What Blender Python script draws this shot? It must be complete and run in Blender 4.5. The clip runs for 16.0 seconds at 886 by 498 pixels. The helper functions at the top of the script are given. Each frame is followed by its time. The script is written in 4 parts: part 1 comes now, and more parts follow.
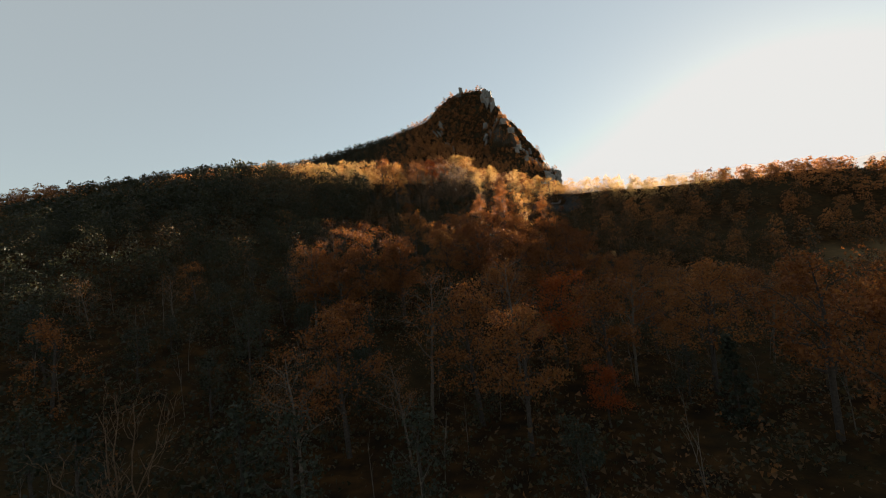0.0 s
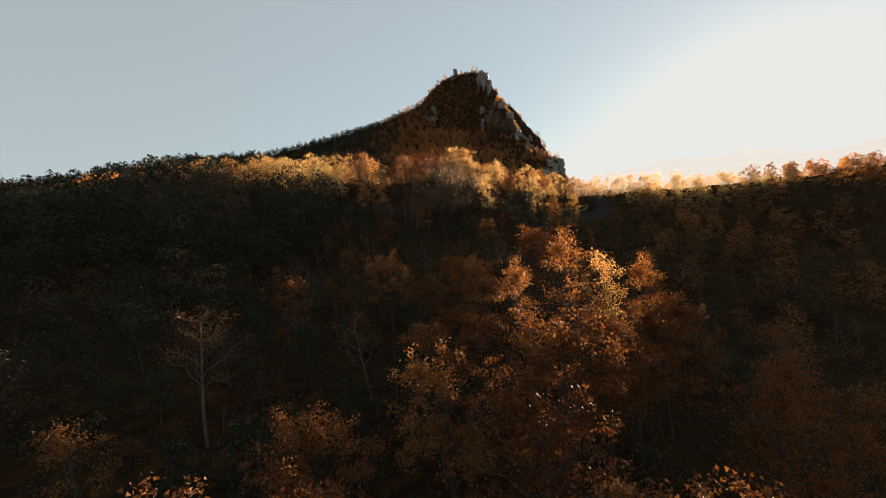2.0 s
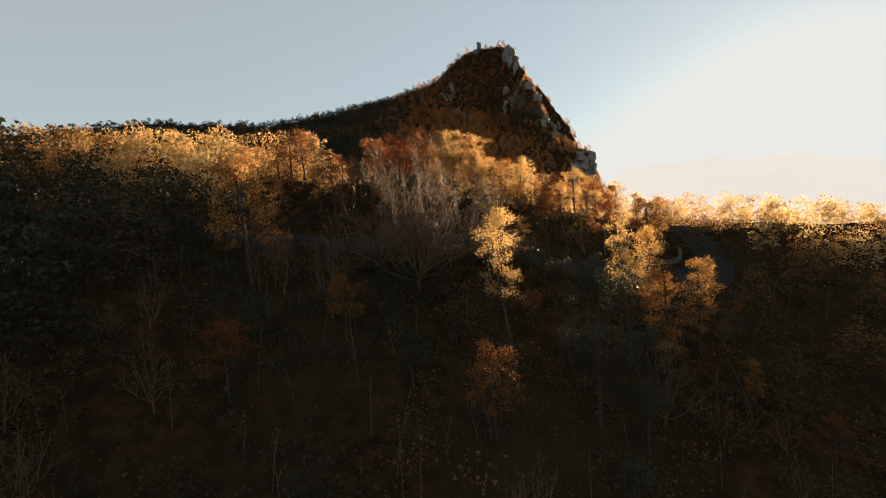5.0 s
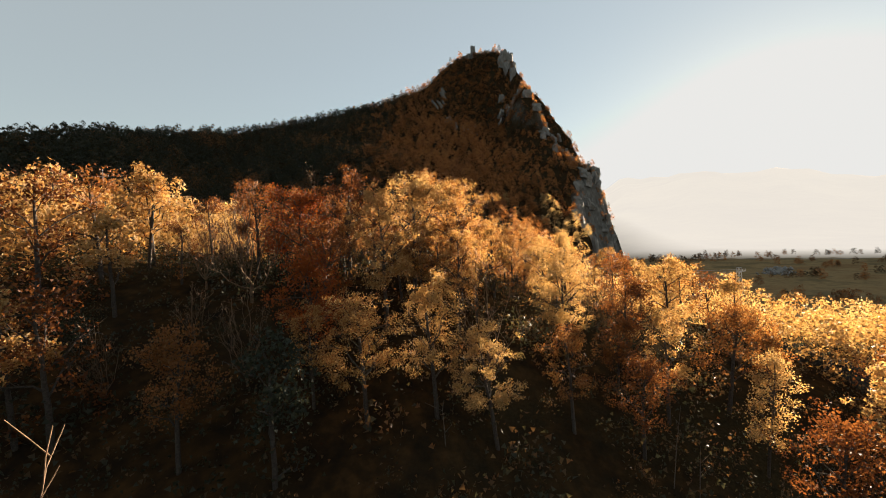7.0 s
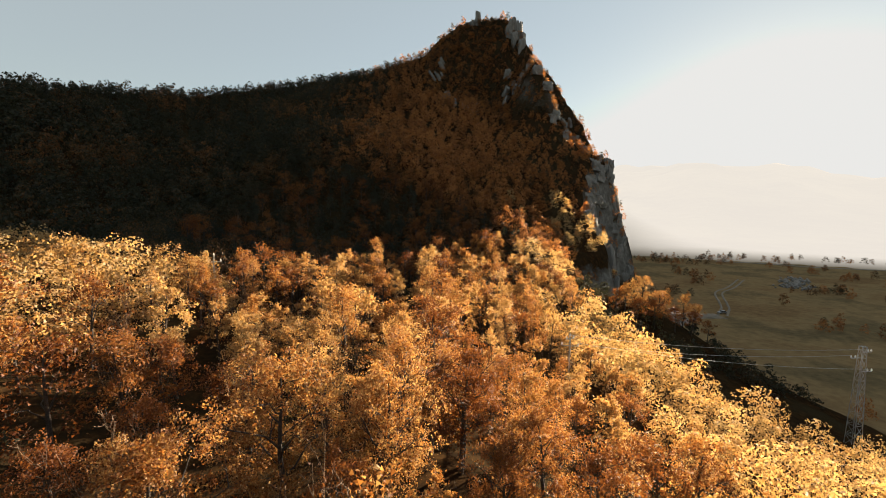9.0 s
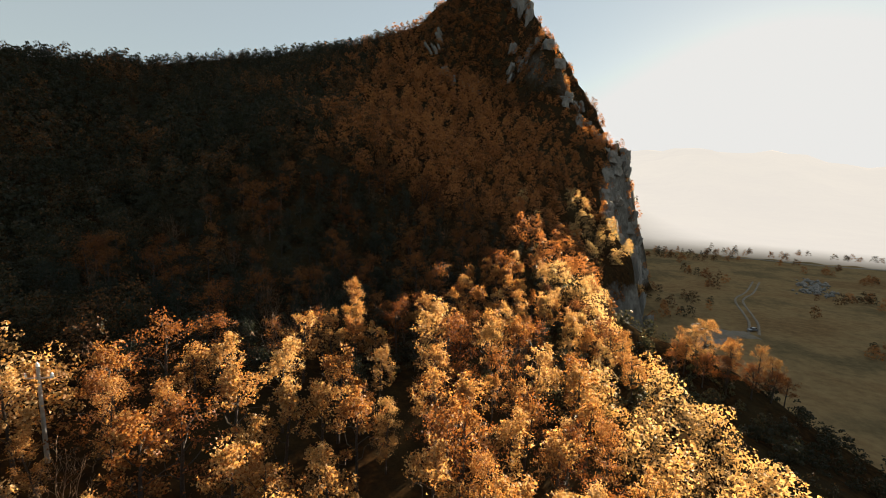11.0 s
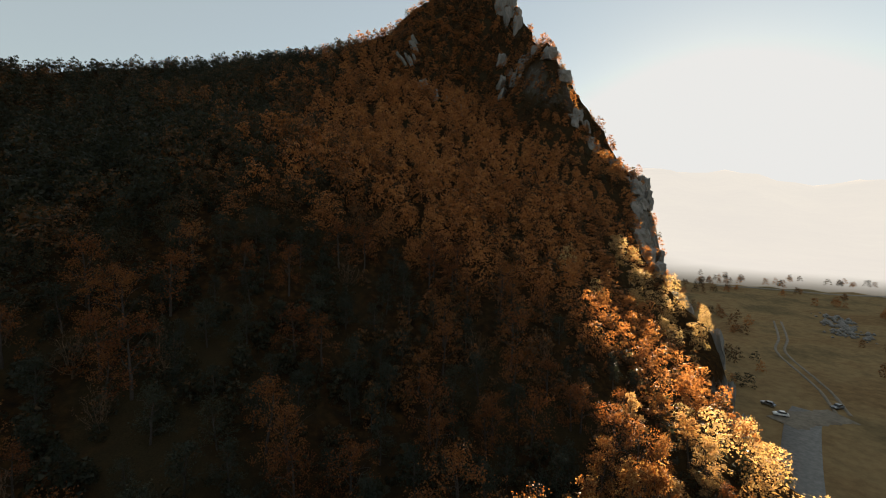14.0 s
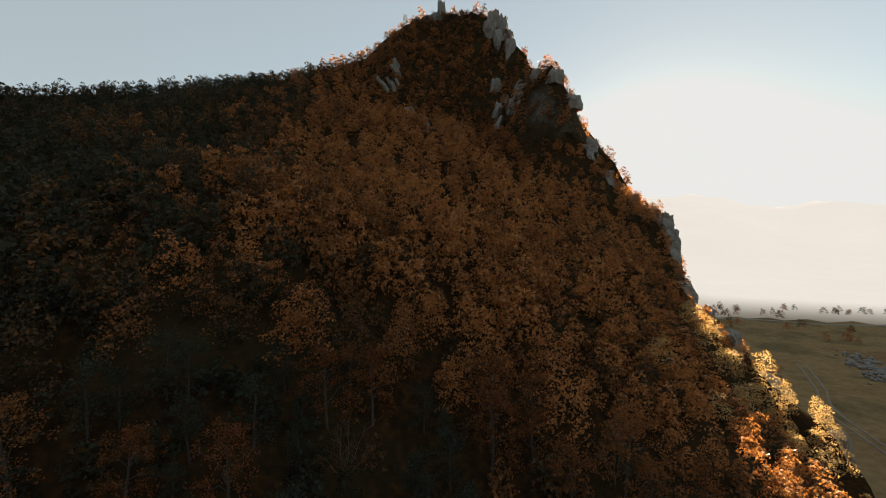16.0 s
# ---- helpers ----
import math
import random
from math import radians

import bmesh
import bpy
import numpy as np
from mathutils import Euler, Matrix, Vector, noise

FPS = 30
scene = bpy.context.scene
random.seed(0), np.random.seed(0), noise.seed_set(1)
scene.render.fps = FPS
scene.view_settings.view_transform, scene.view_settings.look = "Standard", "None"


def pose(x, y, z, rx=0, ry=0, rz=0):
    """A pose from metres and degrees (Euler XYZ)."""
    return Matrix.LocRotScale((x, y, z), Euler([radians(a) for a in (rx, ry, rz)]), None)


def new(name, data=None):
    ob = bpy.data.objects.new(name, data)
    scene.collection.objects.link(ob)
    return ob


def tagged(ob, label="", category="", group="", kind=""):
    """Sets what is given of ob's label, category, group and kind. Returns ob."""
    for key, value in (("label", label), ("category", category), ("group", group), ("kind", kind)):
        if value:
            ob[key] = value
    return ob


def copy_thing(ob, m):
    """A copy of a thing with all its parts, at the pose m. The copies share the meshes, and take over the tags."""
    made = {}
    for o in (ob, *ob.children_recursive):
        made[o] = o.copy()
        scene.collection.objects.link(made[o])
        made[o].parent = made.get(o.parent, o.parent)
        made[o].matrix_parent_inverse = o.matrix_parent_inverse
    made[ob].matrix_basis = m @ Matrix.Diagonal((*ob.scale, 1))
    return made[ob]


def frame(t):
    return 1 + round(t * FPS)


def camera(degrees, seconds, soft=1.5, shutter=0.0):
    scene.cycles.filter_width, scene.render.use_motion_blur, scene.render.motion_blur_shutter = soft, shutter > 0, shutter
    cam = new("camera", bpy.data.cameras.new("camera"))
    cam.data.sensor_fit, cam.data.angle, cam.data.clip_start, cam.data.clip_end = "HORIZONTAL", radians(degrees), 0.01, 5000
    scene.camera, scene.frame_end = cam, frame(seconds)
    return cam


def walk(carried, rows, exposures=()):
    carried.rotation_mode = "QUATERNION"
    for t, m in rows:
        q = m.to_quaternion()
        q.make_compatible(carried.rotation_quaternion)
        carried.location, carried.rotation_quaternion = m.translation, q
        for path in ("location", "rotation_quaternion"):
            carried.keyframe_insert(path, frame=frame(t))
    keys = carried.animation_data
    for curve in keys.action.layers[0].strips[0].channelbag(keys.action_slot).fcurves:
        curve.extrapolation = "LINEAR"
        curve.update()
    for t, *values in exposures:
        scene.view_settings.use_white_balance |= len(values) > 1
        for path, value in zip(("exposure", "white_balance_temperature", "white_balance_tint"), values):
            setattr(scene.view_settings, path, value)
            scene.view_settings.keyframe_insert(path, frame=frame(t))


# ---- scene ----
cam = camera(93.3, 16.0, 1.0)
ROWS = [
    (0.0, 1.83, 0.40, -2.75, 0.11, 1.39, 6.83),
    (0.5, 1.54, 7.75, -0.46, -0.30, 1.02, 7.14),
    (1.0, 1.74, 14.66, 1.50, -0.53, 0.72, 7.28),
    (1.5, 2.11, 21.15, 3.62, -0.55, 0.19, 7.31),
    (2.0, 2.74, 27.72, 5.68, -0.43, -0.58, 7.11),
    (2.5, 3.50, 34.32, 7.45, -0.06, -1.59, 6.62),
    (3.0, 4.44, 40.99, 8.96, 0.54, -2.59, 5.91),
    (3.2, 4.79, 43.67, 9.37, 0.70, -2.81, 5.53),
    (5.3, 8.97, 74.91, 16.10, 1.46, -2.60, 3.07),
    (5.5, 9.19, 78.34, 16.84, 1.29, -2.09, 3.11),
    (6.0, 10.18, 87.28, 19.58, 1.25, -1.68, 2.90),
    (6.5, 10.77, 96.04, 22.56, 0.79, -1.66, 2.68),
    (7.0, 11.28, 104.52, 25.52, 0.26, -1.86, 2.28),
    (7.5, 11.67, 112.91, 28.28, -0.13, -2.32, 1.60),
    (8.0, 11.85, 121.22, 30.80, -0.41, -3.11, 0.84),
    (8.5, 11.66, 129.46, 33.26, -0.77, -4.11, -0.04),
    (9.0, 11.39, 137.48, 35.53, -1.09, -5.19, -0.79),
    (9.2, 11.24, 140.59, 36.26, -1.25, -5.53, -1.01),
    (11.3, 8.19, 171.24, 44.15, -2.90, -8.11, -2.06),
    (11.5, 7.67, 174.54, 44.64, -3.22, -7.99, -2.00),
    (12.0, 6.31, 182.93, 45.99, -4.13, -7.69, -1.82),
    (12.5, 5.03, 191.44, 47.36, -5.00, -7.05, -1.38),
    (13.0, 3.54, 199.99, 48.54, -5.90, -6.27, -1.08),
    (13.5, 2.18, 208.45, 49.94, -6.69, -5.66, -0.93),
    (14.0, 0.72, 217.01, 51.62, -7.58, -5.14, -0.95),
    (14.5, -0.56, 225.12, 53.29, -8.43, -4.31, -0.86),
    (15.0, -1.88, 233.52, 55.22, -9.35, -3.27, -0.53),
    (15.5, -3.42, 242.04, 57.43, -10.48, -2.27, -0.10),
    (16.0, -4.58, 250.40, 59.97, -11.38, -1.49, 0.44),
]
walk(cam, [(t, pose(x, y, z, 90 + pitch, 0, yaw) @ pose(0, 0, 0, 0, 0, -lean)) for t, x, y, z, yaw, pitch, lean in ROWS], [(0.0, 2.75), (16.0, 2.75)])


# ---- world, sun ----
SUN_AZ, SUN_EL = 39.0, 6.7      # degrees to the right of +y, and above the horizon
world = bpy.data.worlds.new("world")
scene.world = world
world.use_nodes = True
wn = world.node_tree
sky = wn.nodes.new("ShaderNodeTexSky")
sky.sky_type, sky.sun_disc = "NISHITA", False
sky.sun_elevation, sky.sun_rotation = radians(SUN_EL), radians(SUN_AZ)
sky.altitude, sky.air_density, sky.dust_density, sky.ozone_density = 300, 1.0, 0.4, 1.5
# thin high haze over the blue: the clear sky's light and an even pale veil
veil = wn.nodes.new("ShaderNodeMix")
veil.data_type, veil.blend_type = "RGBA", "ADD"
veil.inputs[0].default_value = 1.0
veil.inputs[7].default_value = (1.04, 1.09, 1.03, 1)
thin = wn.nodes.new("ShaderNodeMix")
thin.data_type, thin.blend_type = "RGBA", "MULTIPLY"
thin.inputs[0].default_value = 1.0
thin.inputs[7].default_value = (0.28, 0.28, 0.28, 1)
wn.links.new(sky.outputs[0], thin.inputs[6])
wn.links.new(thin.outputs[2], veil.inputs[6])
even = wn.nodes.new("ShaderNodeMix")      # the haze keeps the glare round the sun even
even.data_type, even.blend_type = "RGBA", "DARKEN"
even.inputs[0].default_value = 1.0
even.inputs[7].default_value = (2.46, 2.44, 2.38, 1)
wn.links.new(veil.outputs[2], even.inputs[6])
wn.links.new(even.outputs[2], wn.nodes["Background"].inputs["Color"])
wn.nodes["Background"].inputs["Strength"].default_value = 0.05
sun = new("sun", bpy.data.lights.new("sun", "SUN"))
sun.data.energy, sun.data.angle, sun.data.color = 5.0, radians(0.55), (1.0, 0.82, 0.60)
sun_way = Vector((math.sin(radians(SUN_AZ)) * math.cos(radians(SUN_EL)), math.cos(radians(SUN_AZ)) * math.cos(radians(SUN_EL)), math.sin(radians(SUN_EL))))
sun.rotation_euler = sun_way.to_track_quat("Z", "Y").to_euler()
sun.location = (150, 150, 250)

# ---- materials ----


def material(name, rough=0.8, spec=0.3):
    m = bpy.data.materials.new(name)
    m.use_nodes = True
    b = m.node_tree.nodes["Principled BSDF"]
    b.inputs["Roughness"].default_value = rough
    b.inputs["Specular IOR Level"].default_value = spec
    return m, m.node_tree, b


def node(nt, kind, **values):
    n = nt.nodes.new(kind)
    for key, value in values.items():
        n.inputs[key].default_value = value
    return n


def ramp(nt, fac, stops):
    n = nt.nodes.new("ShaderNodeValToRGB")
    els = n.color_ramp.elements
    while len(els) < len(stops):
        els.new(0.5)
    for e, (p, c) in zip(els, stops):
        e.position, e.color = p, (*c, 1)
    nt.links.new(fac, n.inputs[0])
    return n.outputs[0]


def mixed(nt, fac, a, b, mode="MIX"):
    n = nt.nodes.new("ShaderNodeMix")
    n.data_type, n.blend_type = "RGBA", mode
    for socket, v in ((n.inputs[0], fac), (n.inputs[6], a), (n.inputs[7], b)):
        if isinstance(v, (int, float)):
            socket.default_value = v
        elif isinstance(v, tuple):
            socket.default_value = (*v, 1)
        else:
            nt.links.new(v, socket)
    return n.outputs[2]


def noise_tex(nt, scale, detail=6, rough=0.6, space="Object"):
    c = nt.nodes.new("ShaderNodeTexCoord")
    n = node(nt, "ShaderNodeTexNoise", Scale=scale, Detail=detail, Roughness=rough)
    nt.links.new(c.outputs[space], n.inputs["Vector"])
    return n.outputs[0]


def bump(nt, b, height_out, strength, distance):
    n = node(nt, "ShaderNodeBump", Strength=strength, Distance=distance)
    nt.links.new(height_out, n.inputs["Height"])
    nt.links.new(n.outputs[0], b.inputs["Normal"])


def leaf_material(name, stops, glow=0.5, joined=False):
    """Thin leaves: part of the light passes through. Tone differs from tree to tree and from leaf to leaf."""
    m, nt, b = material(name, 0.6, 0.2)
    if joined:
        a = nt.nodes.new("ShaderNodeAttribute")
        a.attribute_name = "tone"
        tree = a.outputs["Fac"]
    else:
        tree = nt.nodes.new("ShaderNodeObjectInfo").outputs["Random"]
    leaf = nt.nodes.new("ShaderNodeNewGeometry").outputs["Random Per Island"]
    mm = nt.nodes.new("ShaderNodeMath")
    mm.operation = "MULTIPLY_ADD"
    nt.links.new(leaf, mm.inputs[0])
    mm.inputs[1].default_value = 0.30 if joined else 0.55
    m2 = nt.nodes.new("ShaderNodeMath")
    m2.operation = "MULTIPLY"
    nt.links.new(tree, m2.inputs[0])
    m2.inputs[1].default_value = 0.70 if joined else 0.45
    nt.links.new(m2.outputs[0], mm.inputs[2])
    col = ramp(nt, mm.outputs[0], stops)
    nt.links.new(col, b.inputs["Base Color"])
    t = nt.nodes.new("ShaderNodeBsdfTranslucent")
    nt.links.new(mixed(nt, 1.0, col, (1.0, 0.86, 0.55), "MULTIPLY"), t.inputs["Color"])
    mix = nt.nodes.new("ShaderNodeMixShader")
    mix.inputs[0].default_value = glow
    nt.links.new(b.outputs[0], mix.inputs[1])
    nt.links.new(t.outputs[0], mix.inputs[2])
    nt.links.new(mix.outputs[0], nt.nodes["Material Output"].inputs["Surface"])
    return m


# GOLD runs from shaded red-brown to sunlit pale gold, painted leaf by leaf
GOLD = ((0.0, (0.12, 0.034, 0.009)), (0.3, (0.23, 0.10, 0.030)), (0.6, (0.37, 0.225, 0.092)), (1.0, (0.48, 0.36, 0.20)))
AMBER = ((0.0, (0.07, 0.021, 0.008)), (0.4, (0.15, 0.056, 0.018)), (0.8, (0.23, 0.10, 0.032)), (1.0, (0.22, 0.13, 0.055)))
GREEN = ((0.0, (0.012, 0.017, 0.012)), (0.5, (0.024, 0.030, 0.020)), (0.8, (0.040, 0.043, 0.027)), (1.0, (0.06, 0.048, 0.022)))
RED = ((0.0, (0.16, 0.026, 0.008)), (0.5, (0.24, 0.055, 0.011)), (1.0, (0.28, 0.10, 0.02)))
WOODS = ((0.0, (0.018, 0.023, 0.016)), (0.3, (0.040, 0.040, 0.024)), (0.5, (0.12, 0.060, 0.025)), (0.75, (0.31, 0.128, 0.042)), (1.0, (0.43, 0.205, 0.075)))
leaf_gold = leaf_material("leaf_gold", GOLD, 0.55)
leaf_amber = leaf_material("leaf_amber", AMBER, 0.5)
leaf_green = leaf_material("leaf_green", GREEN, 0.3)
leaf_red = leaf_material("leaf_red", RED, 0.5)
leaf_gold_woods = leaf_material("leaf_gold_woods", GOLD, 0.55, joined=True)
leaf_woods = leaf_material("leaf_woods", WOODS, 0.45, joined=True)

bark, nt, b = material("bark", 0.9, 0.2)
f = noise_tex(nt, 9.0)
nt.links.new(ramp(nt, f, ((0.3, (0.022, 0.017, 0.014)), (0.7, (0.07, 0.056, 0.045)))), b.inputs["Base Color"])
bump(nt, b, f, 0.6, 0.02)
bark_pale, nt, b = material("bark_pale", 0.8, 0.25)
f = noise_tex(nt, 6.0)
nt.links.new(ramp(nt, f, ((0.3, (0.045, 0.035, 0.027)), (0.55, (0.095, 0.074, 0.057)), (0.8, (0.15, 0.125, 0.10)))), b.inputs["Base Color"])
bump(nt, b, f, 0.4, 0.01)

bark_warm, nt, b = material("bark_warm", 0.85, 0.2)
f = noise_tex(nt, 7.0)
nt.links.new(ramp(nt, f, ((0.3, (0.06, 0.036, 0.021)), (0.55, (0.125, 0.078, 0.046)), (0.8, (0.21, 0.142, 0.088)))), b.inputs["Base Color"])
bump(nt, b, f, 0.4, 0.01)

# soil and fallen leaves where it is gentle, grey limestone where it is steep
soil, nt, b = material("soil", 1.0, 0.0)
big, small, fine = noise_tex(nt, 0.06, 5), noise_tex(nt, 0.9, 6), noise_tex(nt, 7.0, 4)
litter = ramp(nt, small, ((0.3, (0.010, 0.008, 0.006)), (0.5, (0.024, 0.014, 0.007)), (0.7, (0.050, 0.026, 0.010))))
grass = ramp(nt, fine, ((0.3, (0.016, 0.013, 0.008)), (0.7, (0.042, 0.032, 0.016))))
floor_col = mixed(nt, ramp(nt, big, ((0.45, (0, 0, 0)), (0.62, (0.8, 0.8, 0.8)))), litter, grass)
stone = ramp(nt, noise_tex(nt, 0.25, 8, 0.7), ((0.3, (0.05, 0.046, 0.041)), (0.5, (0.11, 0.103, 0.092)), (0.7, (0.20, 0.19, 0.174))))
g = nt.nodes.new("ShaderNodeNewGeometry")
sep = nt.nodes.new("ShaderNodeSeparateXYZ")
nt.links.new(g.outputs["Normal"], sep.inputs[0])
ad = nt.nodes.new("ShaderNodeMath")
ad.operation = "MULTIPLY_ADD"
nt.links.new(small, ad.inputs[0])
ad.inputs[1].default_value = 0.22
nt.links.new(sep.outputs["Z"], ad.inputs[2])
steep = ramp(nt, ad.outputs[0], ((0.38, (1, 1, 1)), (0.52, (0, 0, 0))))
spot = nt.nodes.new("ShaderNodeSeparateXYZ")
nt.links.new(g.outputs["Position"], spot.inputs[0])
low = node(nt, "ShaderNodeMapRange")
for key, value in (("From Min", -8.0), ("From Max", -11.5), ("To Min", 0.0), ("To Max", 1.0)):
    low.inputs[key].default_value = value
nt.links.new(spot.outputs["Z"], low.inputs["Value"])
east = node(nt, "ShaderNodeMapRange")
for key, value in (("From Min", 60.0), ("From Max", 90.0), ("To Min", 0.0), ("To Max", 1.0)):
    east.inputs[key].default_value = value
nt.links.new(spot.outputs["X"], east.inputs["Value"])
valley = node(nt, "ShaderNodeMath")
valley.operation = "MULTIPLY"
nt.links.new(low.outputs[0], valley.inputs[0])
nt.links.new(east.outputs[0], valley.inputs[1])
meadow = mixed(nt, 0.45, ramp(nt, noise_tex(nt, 0.022, 4), ((0.38, (0.09, 0.075, 0.042)), (0.5, (0.24, 0.165, 0.082)), (0.62, (0.16, 0.095, 0.045)))), ramp(nt, noise_tex(nt, 0.35, 8, 0.7), ((0.3, (0.07, 0.05, 0.028)), (0.7, (0.27, 0.19, 0.095)))))
nt.links.new(mixed(nt, steep, mixed(nt, valley.outputs[0], floor_col, meadow), stone), b.inputs["Base Color"])
bump(nt, b, small, 0.4, 0.12)

rock, nt, b = material("rock", 0.85, 0.25)
f, f2 = noise_tex(nt, 0.5, 9, 0.7), noise_tex(nt, 3.5, 6)
nt.links.new(mixed(nt, 0.35, ramp(nt, f, ((0.3, (0.075, 0.070, 0.062)), (0.5, (0.17, 0.160, 0.145)), (0.7, (0.29, 0.278, 0.255)))), ramp(nt, f2, ((0.3, (0.06, 0.056, 0.05)), (0.7, (0.30, 0.288, 0.265))))), b.inputs["Base Color"])
bump(nt, b, f2, 0.7, 0.25)

# hills far across the valley, paler with distance: haze painted as emission
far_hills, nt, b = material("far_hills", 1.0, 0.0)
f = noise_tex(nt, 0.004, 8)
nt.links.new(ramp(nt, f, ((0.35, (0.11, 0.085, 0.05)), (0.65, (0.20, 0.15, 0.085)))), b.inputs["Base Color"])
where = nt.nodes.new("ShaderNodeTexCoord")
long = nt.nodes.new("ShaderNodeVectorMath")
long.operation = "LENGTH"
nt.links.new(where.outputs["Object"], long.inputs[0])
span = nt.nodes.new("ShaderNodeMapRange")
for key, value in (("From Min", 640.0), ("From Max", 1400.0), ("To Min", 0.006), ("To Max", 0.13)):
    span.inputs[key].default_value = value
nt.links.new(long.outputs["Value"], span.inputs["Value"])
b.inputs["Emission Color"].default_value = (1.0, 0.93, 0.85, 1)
# extra glare painted into the emission towards the sun
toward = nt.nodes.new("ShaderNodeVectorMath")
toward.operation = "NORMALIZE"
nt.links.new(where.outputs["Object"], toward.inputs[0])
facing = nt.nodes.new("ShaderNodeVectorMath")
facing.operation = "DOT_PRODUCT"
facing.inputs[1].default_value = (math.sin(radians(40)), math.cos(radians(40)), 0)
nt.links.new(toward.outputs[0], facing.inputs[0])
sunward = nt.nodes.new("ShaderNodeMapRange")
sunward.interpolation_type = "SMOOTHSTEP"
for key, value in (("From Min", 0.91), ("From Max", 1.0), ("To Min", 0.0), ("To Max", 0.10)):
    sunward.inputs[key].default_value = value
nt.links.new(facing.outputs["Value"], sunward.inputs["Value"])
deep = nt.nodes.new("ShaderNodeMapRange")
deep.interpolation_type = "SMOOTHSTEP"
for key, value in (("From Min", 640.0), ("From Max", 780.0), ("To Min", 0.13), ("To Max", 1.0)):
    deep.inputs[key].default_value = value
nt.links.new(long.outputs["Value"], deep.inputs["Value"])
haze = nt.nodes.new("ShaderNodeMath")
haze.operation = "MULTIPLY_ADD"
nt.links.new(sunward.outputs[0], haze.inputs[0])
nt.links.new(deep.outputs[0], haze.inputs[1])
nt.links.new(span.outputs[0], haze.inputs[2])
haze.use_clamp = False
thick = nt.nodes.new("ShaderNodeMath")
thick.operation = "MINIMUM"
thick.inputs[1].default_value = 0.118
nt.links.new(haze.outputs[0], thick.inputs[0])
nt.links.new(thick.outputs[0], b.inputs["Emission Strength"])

# ---- the lie of the land ----
# middle line of the near hill (y, z); crest of the mountain (x, y, z, slope near, slope far, slope behind)
HILL_Y = (-300, -60, 0, 46, 74, 97, 108, 117, 127, 136, 150, 175, 205, 240, 262, 290, 420)
HILL_Z = (-75, -30, -18, -7, -1.5, 7, 11.5, 14, 18.5, 22, 22, 18, 17, 19, 18, 8, -12)
CREST = ((-215, -60, -8, .3, .3, .4), (-195, 120, 28, .36, .36, .4), (-177, 226, 55, .42, .42, .4), (-163, 312, 82, .46, .46, .4), (-152, 425, 109, .5, .5, .4),
         (-112, 474, 128.5, .5, .5, .5), (-48, 496, 147, .5, .51, .6), (0.5, 496, 163.5, .85, .55, 1.6), (24, 494, 185, 1.3, .60, 1.9), (65.6, 480, 188.5, 1.75, .70, 2.0),
         (79, 455, 155, 1.8, .78, 3.0), (93, 437, 125, 1.9, .8, 4.0), (109, 421, 96, 1.9, .8, 4.0), (114, 408, 49, 1.6, .8, 4.0), (127, 399, 20, 1.0, .8, 2.0), (160, 385, 0, .8, .7, 1.5))


def smooth(a, b, v):
    w = np.clip((v - a) / (b - a), 0, 1)
    return w * w * (3 - 2 * w)


